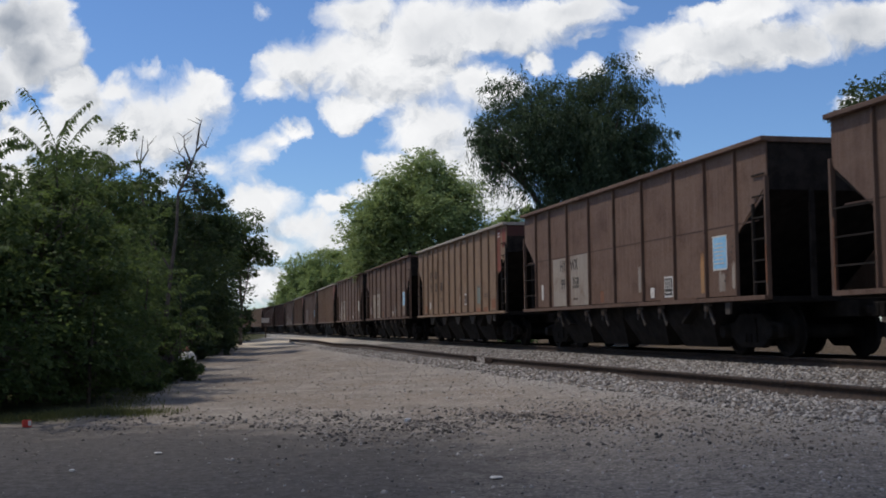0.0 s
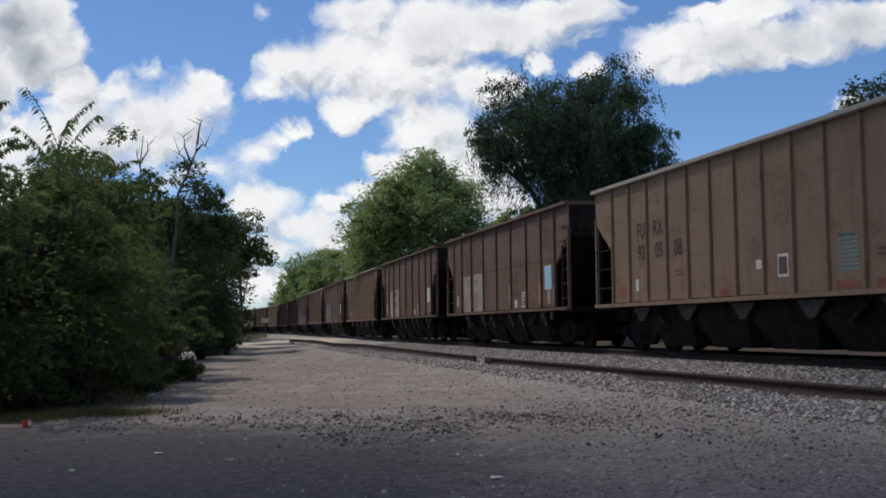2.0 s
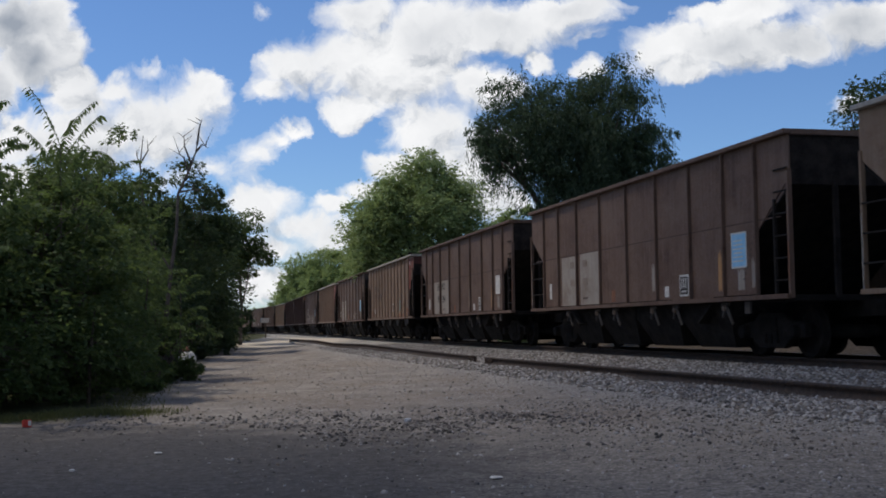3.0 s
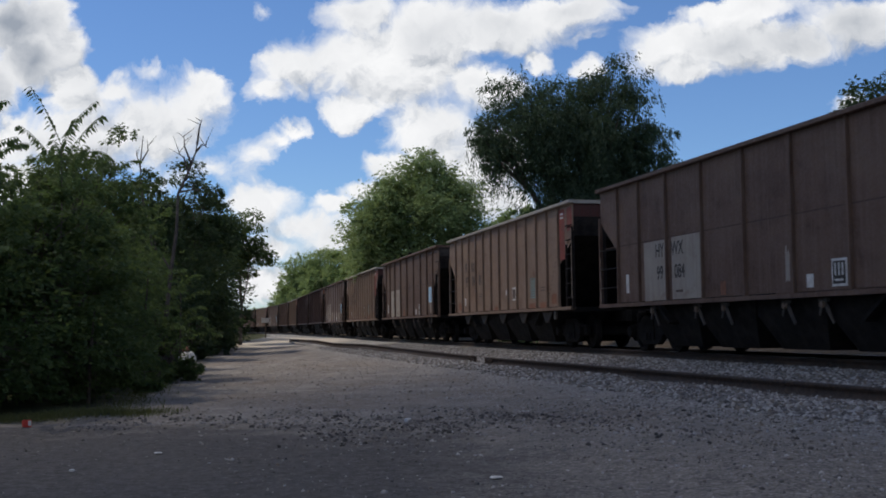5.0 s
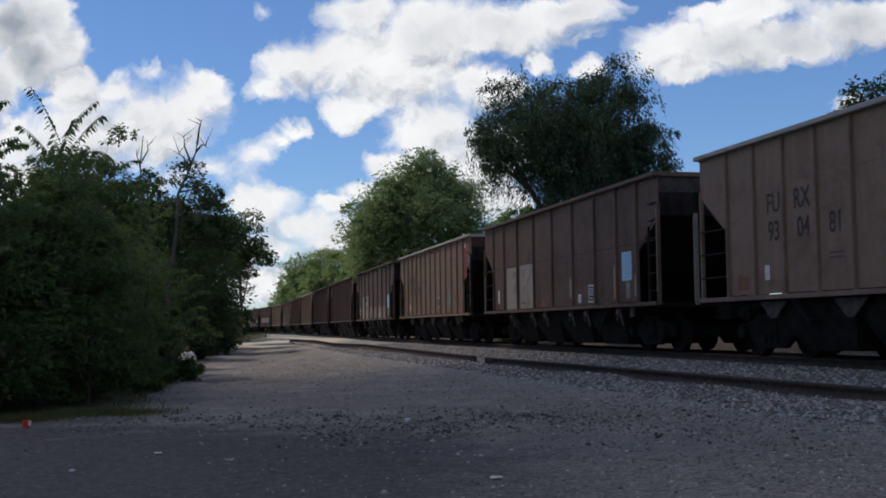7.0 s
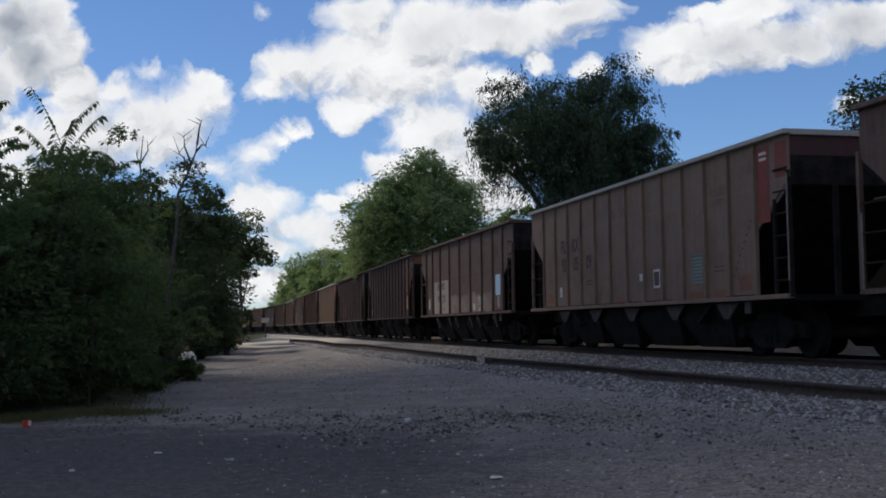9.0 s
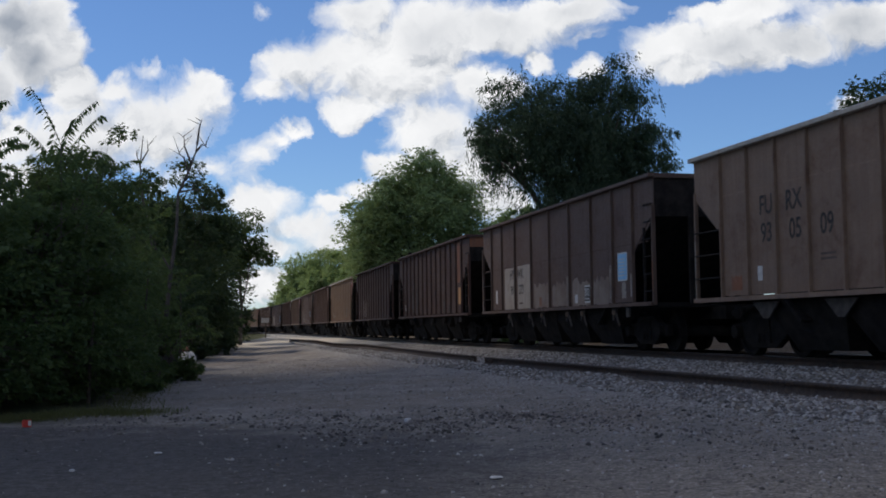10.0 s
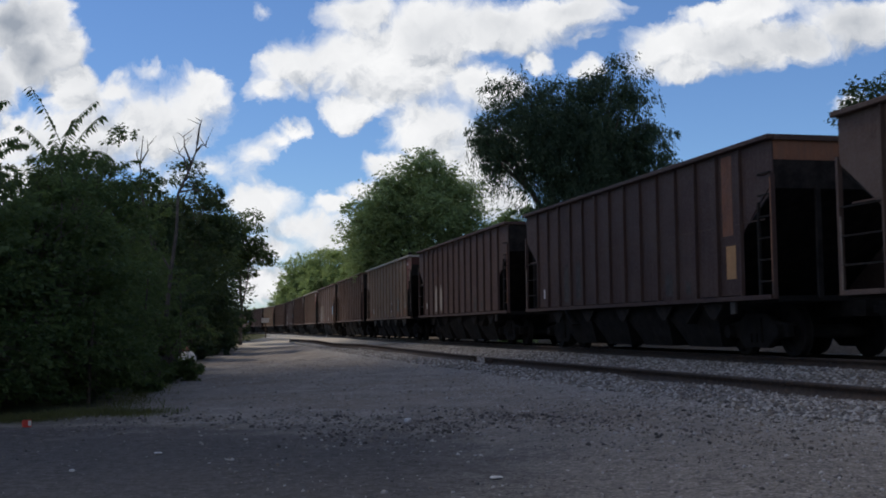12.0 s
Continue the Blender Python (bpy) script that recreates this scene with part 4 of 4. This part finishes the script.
def leaves(rng, centres, spread_r, per, size, droop=0.0, slim=0.5):
    """Leaves on sprigs, sprigs in clumps round the centres."""
    sprigs = max(3, per // 9)
    c, r = np.repeat(centres, sprigs, axis=0), np.repeat(spread_r, sprigs)
    d = ball(rng, len(c))
    d[:, 2] = np.where(d[:, 2] < -0.35, -d[:, 2], d[:, 2])
    tip = c + d * (r * rng.uniform(0.55, 1.15, len(c)))[:, None] * np.array([1.1, 1.1, 0.75])
    tip, d, r = np.repeat(tip, 9, axis=0), np.repeat(d, 9, axis=0), np.repeat(r, 9)
    p = tip + ball(rng, len(tip)) * (r * 0.30 * rng.random(len(tip)) ** 0.5)[:, None] - d * (r * 0.25 * rng.random(len(tip)))[:, None]
    p[:, 2] -= droop * r * rng.random(len(tip))
    way = ball(rng, len(p)) * 0.9 + d
    way[:, 2] = way[:, 2] * 0.5 - 0.3 - 2.0 * droop
    v = blades(rng, p, way, size, slim)
    return v, np.arange(len(v)).reshape(-1, 4)


def strands(rng, centres, spread_r, count, reach, size):
    """Hanging twigs with leaves all along them."""
    pick = rng.integers(0, len(centres), count)
    top = centres[pick] + ball(rng, count) * spread_r[pick][:, None] * 1.1
    long = reach * rng.uniform(0.35, 1.0, count)
    lean = rng.normal(size=(count, 2)) * 0.10
    k = 14
    f = np.tile(np.linspace(0, 1, k), count)
    p = np.repeat(top, k, axis=0)
    long, lean = np.repeat(long, k), np.repeat(lean, k, axis=0)
    p[:, :2] += lean * (f * long)[:, None] + rng.normal(size=(len(p), 2)) * 0.04
    p[:, 2] -= f * long
    way = rng.normal(size=(len(p), 3)) * 0.45 + np.array([0, 0, -1.0])
    return blades(rng, p, way, size, 0.28)


def clump_centres(rng, lobes, count):
    """Clump centres spread through and mostly near the skin of ellipsoid lobes."""
    weight = np.array([l[3] * l[4] * l[5] for l in lobes]) ** 0.7
    pick = rng.choice(len(lobes), count, p=weight / weight.sum())
    d = rng.normal(size=(count, 3))
    d /= np.linalg.norm(d, axis=1)[:, None]
    l = np.array(lobes)[pick]
    c = l[:, :3] + d * l[:, 3:6] * (rng.random(count) ** 0.33)[:, None] * rng.uniform(0.82, 1.08, count)[:, None]
    return c, l[:, 3:6].min(axis=1)


def tree(name, label, category, x, y, lobes, clumps, per, leaf, mat, trunk=0.16, seed=1, droop=0.0, slim=0.5, puff=0.30, bark=None, group="", stems=1, hang=0, reach=1.5):
    """A trunk that forks into limbs towards its lobes, and a crown of leaf clumps. Lobes lie relative to the base."""
    rng = np.random.default_rng(seed)
    base = thing(name, label, category, group, at=pose(x, y, gz(x, y) - 0.03))
    wood = bmesh.new()
    low = min(l[2] - l[5] for l in lobes)
    high = max(l[2] for l in lobes)
    for s in range(stems):
        ox, oy = (rng.uniform(-0.5, 0.5), rng.uniform(-0.5, 0.5)) if stems > 1 else (0, 0)
        fork = max(0.4, 0.35 * high)
        mid = (ox * 1.3 + rng.uniform(-0.1, 0.1), oy * 1.3, fork)
        tube(wood, [(ox, oy, 0), (ox * 1.1, oy * 1.1, fork * 0.5), mid], [trunk * 1.25, trunk, trunk * 0.85], 8)
        for l in lobes:
            end = (l[0] + rng.uniform(-0.2, 0.2) * l[3], l[1], l[2] + 0.45 * l[5])
            bend = tuple(0.5 * (a + b) + rng.uniform(-0.25, 0.25) for a, b in zip(mid, end))
            tube(wood, [mid, bend, end], [trunk * 0.7, trunk * 0.42, trunk * 0.10], 6)
            for _ in range(5):
                d = rng.normal(size=3)
                tip = tuple(l[k] + 0.8 * l[3 + k] * d[k] / np.linalg.norm(d) for k in range(3))
                tube(wood, [bend, tuple(0.5 * (a + b) + rng.uniform(-0.1, 0.1) for a, b in zip(bend, tip)), tip], [trunk * 0.32, trunk * 0.2, trunk * 0.05], 5)
    part("trunk", wood, bark or BARK, base)
    c, r = clump_centres(rng, lobes, clumps)
    r = r * puff * rng.uniform(0.6, 1.3, clumps)
    v, f = leaves(rng, c, r, per, leaf, droop, slim)
    if hang:
        v = np.concatenate([v, strands(rng, c, r, hang, reach, leaf)])
        f = np.arange(len(v)).reshape(-1, 4)
    v[:, 2] = np.maximum(v[:, 2], 0.02)
    piece("crown", array_mesh("crown", v, f), mat, base)
    return base


def scrub(x, y, rx, ry, high, seed, leaf=0.09, clumps=330, per=135, mat=None):
    rng = np.random.default_rng(seed)
    lobes = [(0, 0, high * 0.34, rx, ry, high * 0.36)]
    for k in range(6):
        a, b = math.cos(k * 1.05), math.sin(k * 1.05)
        lobes.append((a * rx * 0.66, b * ry * 0.66, high * 0.15, rx * 0.44, ry * 0.44, high * 0.17))
    for _ in range(5):
        a, b = rng.uniform(-0.62, 0.62, 2)
        lobes.append((a * rx, b * ry, high * rng.uniform(0.52, 0.76), rx * rng.uniform(0.34, 0.5), ry * rng.uniform(0.34, 0.5), high * rng.uniform(0.19, 0.26)))
    return tree("scrub_tree", "dense green scrub tree at the edge of the yard", "tree", x, y, lobes, clumps, per, leaf, mat or LEAF_HEDGE, 0.06, seed, 0.08, 0.5, 0.42, group="scrub along the yard", stems=3)


scrub(-7.9, 15.4, 2.3, 1.6, 3.95, 21)
scrub(-6.5, 17.9, 1.7, 1.8, 3.8, 22)
scrub(-7.5, 21.8, 1.9, 2.1, 4.8, 23)
scrub(-8.5, 26.4, 2.0, 2.3, 6.0, 24, 0.10)
scrub(-9.7, 31.0, 1.9, 2.2, 6.6, 25, 0.11)
scrub(-6.5, 24.4, 0.8, 1.1, 1.9, 26, 0.08, 120)
for k, (x, y, wide, high) in enumerate([(-5.52, 24.4, 0.30, 0.52), (-6.05, 25.6, 0.35, 0.42), (-5.95, 23.4, 0.35, 0.45), (-5.35, 20.2, 0.30, 0.32)]):
    tree("weed_clump", "low green weeds at the foot of the scrub", "weeds", x, y, [(0, 0, high * 0.5, wide, wide, high * 0.5), (wide * 0.4, 0, high * 0.35, wide * 0.5, wide * 0.5, high * 0.35)],
         46, 70, 0.07, LEAF_HEDGE, 0.010, 36 + k, 0.05, 0.35, 0.45, group="weeds along the yard")
for k, (x, y, wide) in enumerate([(-9.3, 36.0, 1.3), (-9.9, 42.0, 1.4), (-10.6, 48.0, 1.5), (-11.5, 55.0, 1.6), (-13.6, 63.0, 1.7), (-15.3, 72.0, 1.8), (-17.4, 82.0, 2.0)]):
    scrub(x, y, wide, 2.6, 2.0 + 0.1 * k, 90 + k, 0.13 + 0.006 * k, 110, 90, LEAF_DARK)
scrub(-11.3, 40, 2.3, 2.4, 7.8, 27, 0.13, 360, 140, LEAF_DARK)
scrub(-12.0, 50, 2.8, 2.8, 8.8, 28, 0.15, 360, 140, LEAF_DARK)
scrub(-13.9, 60, 2.9, 3.0, 9.7, 29, 0.16, 360, 140, LEAF_DARK)
scrub(-16.0, 72, 3.3, 3.2, 10.2, 30, 0.18, 360, 140, LEAF_DARK)
tree("ash_tree", "slender green tree at the end of the scrub", "tree", -11.9, 66,
     [(0, 0, 6.4, 1.3, 1.3, 1.5), (0.5, 0, 4.9, 1.2, 1.2, 1.2), (-0.6, 0, 5.2, 1.3, 1.3, 1.4)], 70, 130, 0.2, LEAF_HEDGE, 0.1, 31, 0.1, 0.45, 0.5)

tree("weeping_tree", "tall dark tree with two crowns and drooping branches", "tree", 5.2, 45.0,
     [(-1.8, 0, 9.1, 2.1, 2.1, 2.0), (-3.1, 0, 8.3, 0.9, 1.3, 1.3), (1.8, 0.3, 9.2, 1.7, 2.0, 2.5), (3.1, 0, 7.4, 1.3, 1.5, 2.2), (0.2, 0, 7.8, 2.3, 2.2, 2.9), (0.7, 0, 5.2, 2.1, 2.0, 2.4)],
     580, 130, 0.15, LEAF_WILLOW, 0.26, 41, 0.4, 0.32, 0.34, hang=3400, reach=1.7)
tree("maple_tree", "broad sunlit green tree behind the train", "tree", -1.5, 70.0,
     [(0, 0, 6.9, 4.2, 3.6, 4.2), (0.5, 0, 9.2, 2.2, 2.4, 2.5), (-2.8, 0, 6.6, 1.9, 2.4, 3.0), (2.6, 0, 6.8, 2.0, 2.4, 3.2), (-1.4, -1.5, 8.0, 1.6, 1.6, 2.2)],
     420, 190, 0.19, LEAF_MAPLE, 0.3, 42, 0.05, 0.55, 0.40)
tree("corner_tree", "green tree top rising behind the freight cars", "tree", 14.2, 36.0,
     [(0, 0, 7.2, 1.3, 1.3, 1.6), (0.8, 0, 5.5, 1.8, 1.8, 2.3)], 130, 120, 0.13, LEAF_DARK, 0.2, 43, 0.1, 0.5, 0.4)
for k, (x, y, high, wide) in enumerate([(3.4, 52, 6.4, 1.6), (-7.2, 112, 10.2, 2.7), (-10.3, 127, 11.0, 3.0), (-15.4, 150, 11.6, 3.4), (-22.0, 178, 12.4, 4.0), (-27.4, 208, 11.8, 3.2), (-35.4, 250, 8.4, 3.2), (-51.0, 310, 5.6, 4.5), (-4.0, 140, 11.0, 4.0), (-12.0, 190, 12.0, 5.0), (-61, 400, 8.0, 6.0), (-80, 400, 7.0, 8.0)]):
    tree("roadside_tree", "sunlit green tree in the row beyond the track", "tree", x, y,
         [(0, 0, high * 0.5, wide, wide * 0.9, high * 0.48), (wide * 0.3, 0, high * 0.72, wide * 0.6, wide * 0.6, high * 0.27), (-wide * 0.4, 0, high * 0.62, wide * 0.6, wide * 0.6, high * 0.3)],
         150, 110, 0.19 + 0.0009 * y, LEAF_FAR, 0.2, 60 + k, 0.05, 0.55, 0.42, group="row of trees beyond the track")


def sapling(x, y, high, seed, fronds=13, low=0.45, long=1.0, rise=0.55):
    """A tree-of-heaven shoot: a bare stem with arching fronds of paired leaflets."""
    rng = np.random.default_rng(seed)
    base = thing("sapling", "slender sapling with drooping compound leaves", "sapling", "saplings in the scrub", at=pose(x, y, gz(x, y) - 0.03))
    wood = bmesh.new()
    sway = rng.uniform(-0.15, 0.15, 2)
    tube(wood, [(0, 0, 0), (sway[0] * 0.3, sway[1] * 0.3, high * 0.5), (sway[0], sway[1], high * 0.93)], [0.035, 0.026, 0.010], 6)
    part("stem", wood, BARK, base)
    for k in range(fronds):
        f = low + (0.95 - low) * k / (fronds - 1)
        root = np.array([sway[0] * f, sway[1] * f, high * f])
        a = k * 2.4 + rng.uniform(-0.4, 0.4)
        reach = long * rng.uniform(0.7, 1.05) * (1.15 - 0.45 * f)
        lift = rise + 0.5 * f ** 2
        spine = np.array([root + np.array([math.cos(a) * reach * t, math.sin(a) * reach * t, reach * (lift * t - 0.5 * t * t)]) for t in np.linspace(0, 1, 9)])
        stalk = bmesh.new()
        tube(stalk, spine, [0.008 - 0.0006 * i for i in range(9)], 4)
        p, w = [], []
        for t in np.linspace(0.12, 1, 15):
            at = np.array([np.interp(t, np.linspace(0, 1, 9), spine[:, i]) for i in range(3)])
            for side in (-1, 1):
                p.append(at)
                w.append([-math.sin(a) * side + 0.5 * math.cos(a), math.cos(a) * side + 0.5 * math.sin(a), -0.95 + rng.uniform(-0.3, 0.3)])
        v = blades(rng, np.array(p), np.array(w), 0.14, 0.36)
        for quad in v.reshape(-1, 4, 3):
            stalk.faces.new([stalk.verts.new(c) for c in quad])
        tagged(part("frond", stalk, LEAF_HEDGE, base), kind="stuff")
    return base


SWAYING = sapling(-6.1, 18.0, 4.45, 71, 9, 0.70, 0.95, 1.25)
sapling(-6.55, 16.6, 3.9, 75, 9, 0.6, 0.7)
sapling(-5.95, 13.9, 3.85, 72, 12, 0.5, 0.9, 0.8)
sapling(-7.3, 25.0, 5.15, 73, 10, 0.6, 1.0)
sapling(-6.0, 22.5, 2.6, 74, 12, 0.4, 1.0)
sapling(-6.1, 19.8, 2.2, 76, 12, 0.4, 0.9)
sapling(-5.5, 17.5, 1.6, 77, 12, 0.35, 0.8)
sapling(-6.3, 27.0, 2.3, 78, 12, 0.4, 1.0)


def dead_tree(x, y, line, limbs, seed, scale=1.0):
    """A bare grey stem; points lie relative to the base."""
    base = thing("dead_tree", "bare dead tree with bleached twisted branches", "tree", "dead trees", at=pose(x, y, gz(x, y) - 0.05))
    rng = np.random.default_rng(seed)
    wood = bmesh.new()
    line = [Vector(p) * scale for p in line]
    limbs = [(Vector(a) * scale, Vector(b) * scale) for a, b in limbs]
    tube(wood, line, [0.055 * (1 - 0.80 * k / (len(line) - 1)) for k in range(len(line))], 8)
    part("trunk", wood, DEAD, base)
    for a, b in limbs:
        bm = bmesh.new()
        bend = (a + b) / 2 + Vector((rng.uniform(-0.08, 0.08), rng.uniform(-0.08, 0.08), rng.uniform(0.02, 0.12)))
        tube(bm, [a, bend, b], [0.028, 0.018, 0.006], 5)
        for _ in range(3):
            t = rng.uniform(0.4, 0.9)
            root = bend.lerp(b, t)
            tube(bm, [root, root + Vector((rng.uniform(-0.3, 0.3), rng.uniform(-0.2, 0.2), rng.uniform(0.1, 0.42)))], [0.010, 0.003], 4)
        part("branch", bm, DEAD, base)


dead_tree(-6.08, 24.5, [(0, 0, 0), (0.05, 0, 1.6), (0.18, 0, 2.9), (0.32, 0, 3.9), (0.36, 0, 4.9), (0.62, 0, 5.45), (0.82, 0, 6.0), (0.90, 0, 6.55)],
          [((0.18, 0, 2.9), (-0.28, 0, 3.5)), ((0.38, 0, 4.95), (0.95, -0.1, 4.95)), ((0.62, 0, 5.45), (0.30, 0.1, 6.0)), ((0.7, 0, 5.7), (0.5, 0, 6.45)), ((0.82, 0, 6.0), (1.15, 0, 6.1)), ((0.85, 0, 6.2), (0.95, 0.1, 6.85))], 81, 0.84)
dead_tree(-8.2, 31.5, [(0, 0, 0), (0.05, 0, 2.0), (0.02, 0, 3.6), (-0.25, 0, 5.0), (-0.3, 0, 5.8), (-0.22, 0, 6.6)], [((-0.25, 0, 5.9), (-0.1, 0, 6.4)), ((-0.28, 0, 5.6), (-0.42, 0, 6.1))], 82)


# ---------------------------------------------------------------- verge and litter
def build_verge():
    rng = np.random.default_rng(14)
    n = 7000
    t = rng.random(n)
    x = -6.2 + 2.3 * t + rng.normal(0, 0.25, n)
    y = 13.6 + 1.5 * t + rng.normal(0, 0.28, n)
    m = n // 3
    x[:m] = -4.5 - 2.2 * t[:m] + rng.normal(0, 0.25, m)
    y[:m] = 15.5 + 12.0 * t[:m]
    p = np.stack([x, y, ground_z(x, y) - 0.005], 1)
    w = rng.normal(size=(n, 3)) * 0.45 + np.array([0, 0, 1.0])
    v = blades(rng, p, w, 0.085, 0.10)
    tagged(piece("verge_grass", array_mesh("verge_grass", v, np.arange(len(v)).reshape(-1, 4)), GRASS), "short yellow-green grass along the scrub edge", "grass", kind="stuff")


build_verge()


def rounded_box(w, d, h, soft):
    bm = boxed(-w / 2, w / 2, -d / 2, d / 2, 0, h)
    bmesh.ops.bevel(bm, geom=bm.edges[:], offset=soft, segments=2, affect="EDGES")
    return bm


def build_litter():
    carton = thing("drink_carton", "crushed red and white drink carton on the verge", "litter", at=pose(-4.86, 13.2, gz(-4.86, 13.2), 0, 0, 25))
    part("carton", rounded_box(0.10, 0.07, 0.085, 0.008), RED_CARD, carton)
    part("panel", boxed(0.012, 0.046, -0.0375, -0.0352, 0.02, 0.075), WHITE, carton, "white printed panel")
    can = bmesh.new()
    turned(can, [(-0.042, 0.018), (-0.038, 0.024), (0.036, 0.024), (0.042, 0.019)], 16, "X")
    ob = tagged(part("drink_can", can, ALLOY), "dented silver drink can lying on the rubble", "litter")
    ob.matrix_world = pose(-0.42, 12.85, gz(-0.42, 12.85) + 0.028, 0, 0, 50)
    for x, y, w in ((-2.55, 10.1, 0.075), (-2.95, 9.0, 0.05), (0.36, 8.1, 0.10), (-4.3, 10.6, 0.06)):
        bm = bmesh.new()
        bmesh.ops.create_icosphere(bm, subdivisions=2, radius=1.0)
        for v in bm.verts:
            v.co = Vector((v.co.x * w * 0.5, v.co.y * w * 0.38, v.co.z * 0.012 + 0.008)) * (1 + 0.12 * noise.noise(v.co * 2.3 + Vector((x, y, 0))))
        ob = tagged(part("paper_scrap", bm, WHITE), "small white scrap lying on the asphalt", "litter", "scraps on the asphalt")
        ob.matrix_world = pose(x, y, gz(x, y) + 0.004)
    sack = bmesh.new()
    bmesh.ops.create_icosphere(sack, subdivisions=3, radius=1.0)
    for v in sack.verts:
        k = 1 + 0.10 * noise.noise(v.co * 1.8) + 0.05 * noise.noise(v.co * 5.0)
        v.co = Vector((v.co.x * 0.27 * k, v.co.y * 0.24 * k, max(v.co.z, -0.85) * 0.26 * k + 0.14))
    base = tagged(part("boulder", sack, WHITE), "white painted boulder beside the scrub", "boulder")
    base.matrix_world = pose(-7.72, 34.0, gz(-7.72, 34.0) + 0.08)
    cap = bmesh.new()
    turned(cap, [(0.0, 0.10), (0.05, 0.11), (0.11, 0.07), (0.13, 0.02)], 12, "Z")
    top = tagged(part("clay_lump", cap, ORANGE), "small orange-brown lump on the white boulder", "lump")
    top.matrix_world = pose(-7.76, 33.98, gz(-7.72, 34.0) + 0.47)
    sign = thing("track_sign", "small white board on a short dark post by the track", "sign", at=pose(-12.0, 76.0, gz(-12.0, 76.0) - 0.05, 0, 0, -8))
    part("post", boxed(-0.04, 0.04, -0.04, 0.04, 0, 1.15), TIE, sign)
    part("board", boxed(-0.27, 0.27, -0.07, -0.045, 1.12, 1.42), WHITE, sign, "white board")


RED_CARD = plain("red_card", (0.50, 0.05, 0.035), (0.42, 0.04, 0.03), 30.0, 0.5)
ALLOY = plain("dented_aluminium", (0.62, 0.62, 0.63), (0.45, 0.45, 0.46), 25.0, 0.35, 0.9)
build_litter()


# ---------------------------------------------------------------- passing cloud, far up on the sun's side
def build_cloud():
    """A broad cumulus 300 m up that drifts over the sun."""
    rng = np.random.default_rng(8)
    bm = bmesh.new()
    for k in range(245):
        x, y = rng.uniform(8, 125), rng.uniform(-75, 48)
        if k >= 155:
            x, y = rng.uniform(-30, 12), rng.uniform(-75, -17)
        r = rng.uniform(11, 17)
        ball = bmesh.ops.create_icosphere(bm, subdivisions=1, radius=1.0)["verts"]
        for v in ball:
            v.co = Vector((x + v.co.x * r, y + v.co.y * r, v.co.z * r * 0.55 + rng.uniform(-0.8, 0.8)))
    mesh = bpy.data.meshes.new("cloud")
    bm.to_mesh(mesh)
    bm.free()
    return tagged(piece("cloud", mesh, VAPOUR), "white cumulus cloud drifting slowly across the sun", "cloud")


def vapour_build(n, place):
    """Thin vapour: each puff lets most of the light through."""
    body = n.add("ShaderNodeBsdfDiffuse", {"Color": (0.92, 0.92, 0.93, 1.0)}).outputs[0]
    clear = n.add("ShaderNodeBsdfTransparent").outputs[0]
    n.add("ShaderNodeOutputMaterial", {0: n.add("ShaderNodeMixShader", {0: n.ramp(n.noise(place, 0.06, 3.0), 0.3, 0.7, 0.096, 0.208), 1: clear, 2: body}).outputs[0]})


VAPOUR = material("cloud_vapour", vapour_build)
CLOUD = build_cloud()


# ---------------------------------------------------------------- what moves
def motions():
    """The whole train rolls by at a steady pace, its wheels turning."""
    times = [0.5 * k for k in range(25)]
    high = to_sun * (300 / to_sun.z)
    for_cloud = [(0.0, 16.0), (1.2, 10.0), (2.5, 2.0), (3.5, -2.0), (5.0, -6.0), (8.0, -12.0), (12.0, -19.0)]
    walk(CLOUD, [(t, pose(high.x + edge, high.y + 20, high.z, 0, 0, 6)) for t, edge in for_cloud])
    root = SWAYING.matrix_world.translation.copy()
    walk(SWAYING, [(t, pose(root.x, root.y, root.z, 0, lean, 0)) for t, lean in ((0.0, -0.6), (1.5, -0.5), (2.5, 0.1), (5.0, 0.6), (9.0, 0.6), (10.5, 0.45), (12.0, 0.6))])
    for number, car, spin in CARS:
        rows = []
        for t in times:
            x, y, turn = on_track(FIRST + PITCH * number - rolled(t))
            rows.append((t, pose(x, y, RAIL_TOP, 0, 0, math.degrees(turn) - 90)))
        walk(car, rows)
        if number > 9:
            continue
        for wheels, dx in spin:
            start = random.uniform(0, 90)
            walk(wheels, [(k / 30, pose(dx, 0, 0.457, 0, start + math.degrees(rolled(k / 30) / 0.457), 0)) for k in range(361)])


motions()
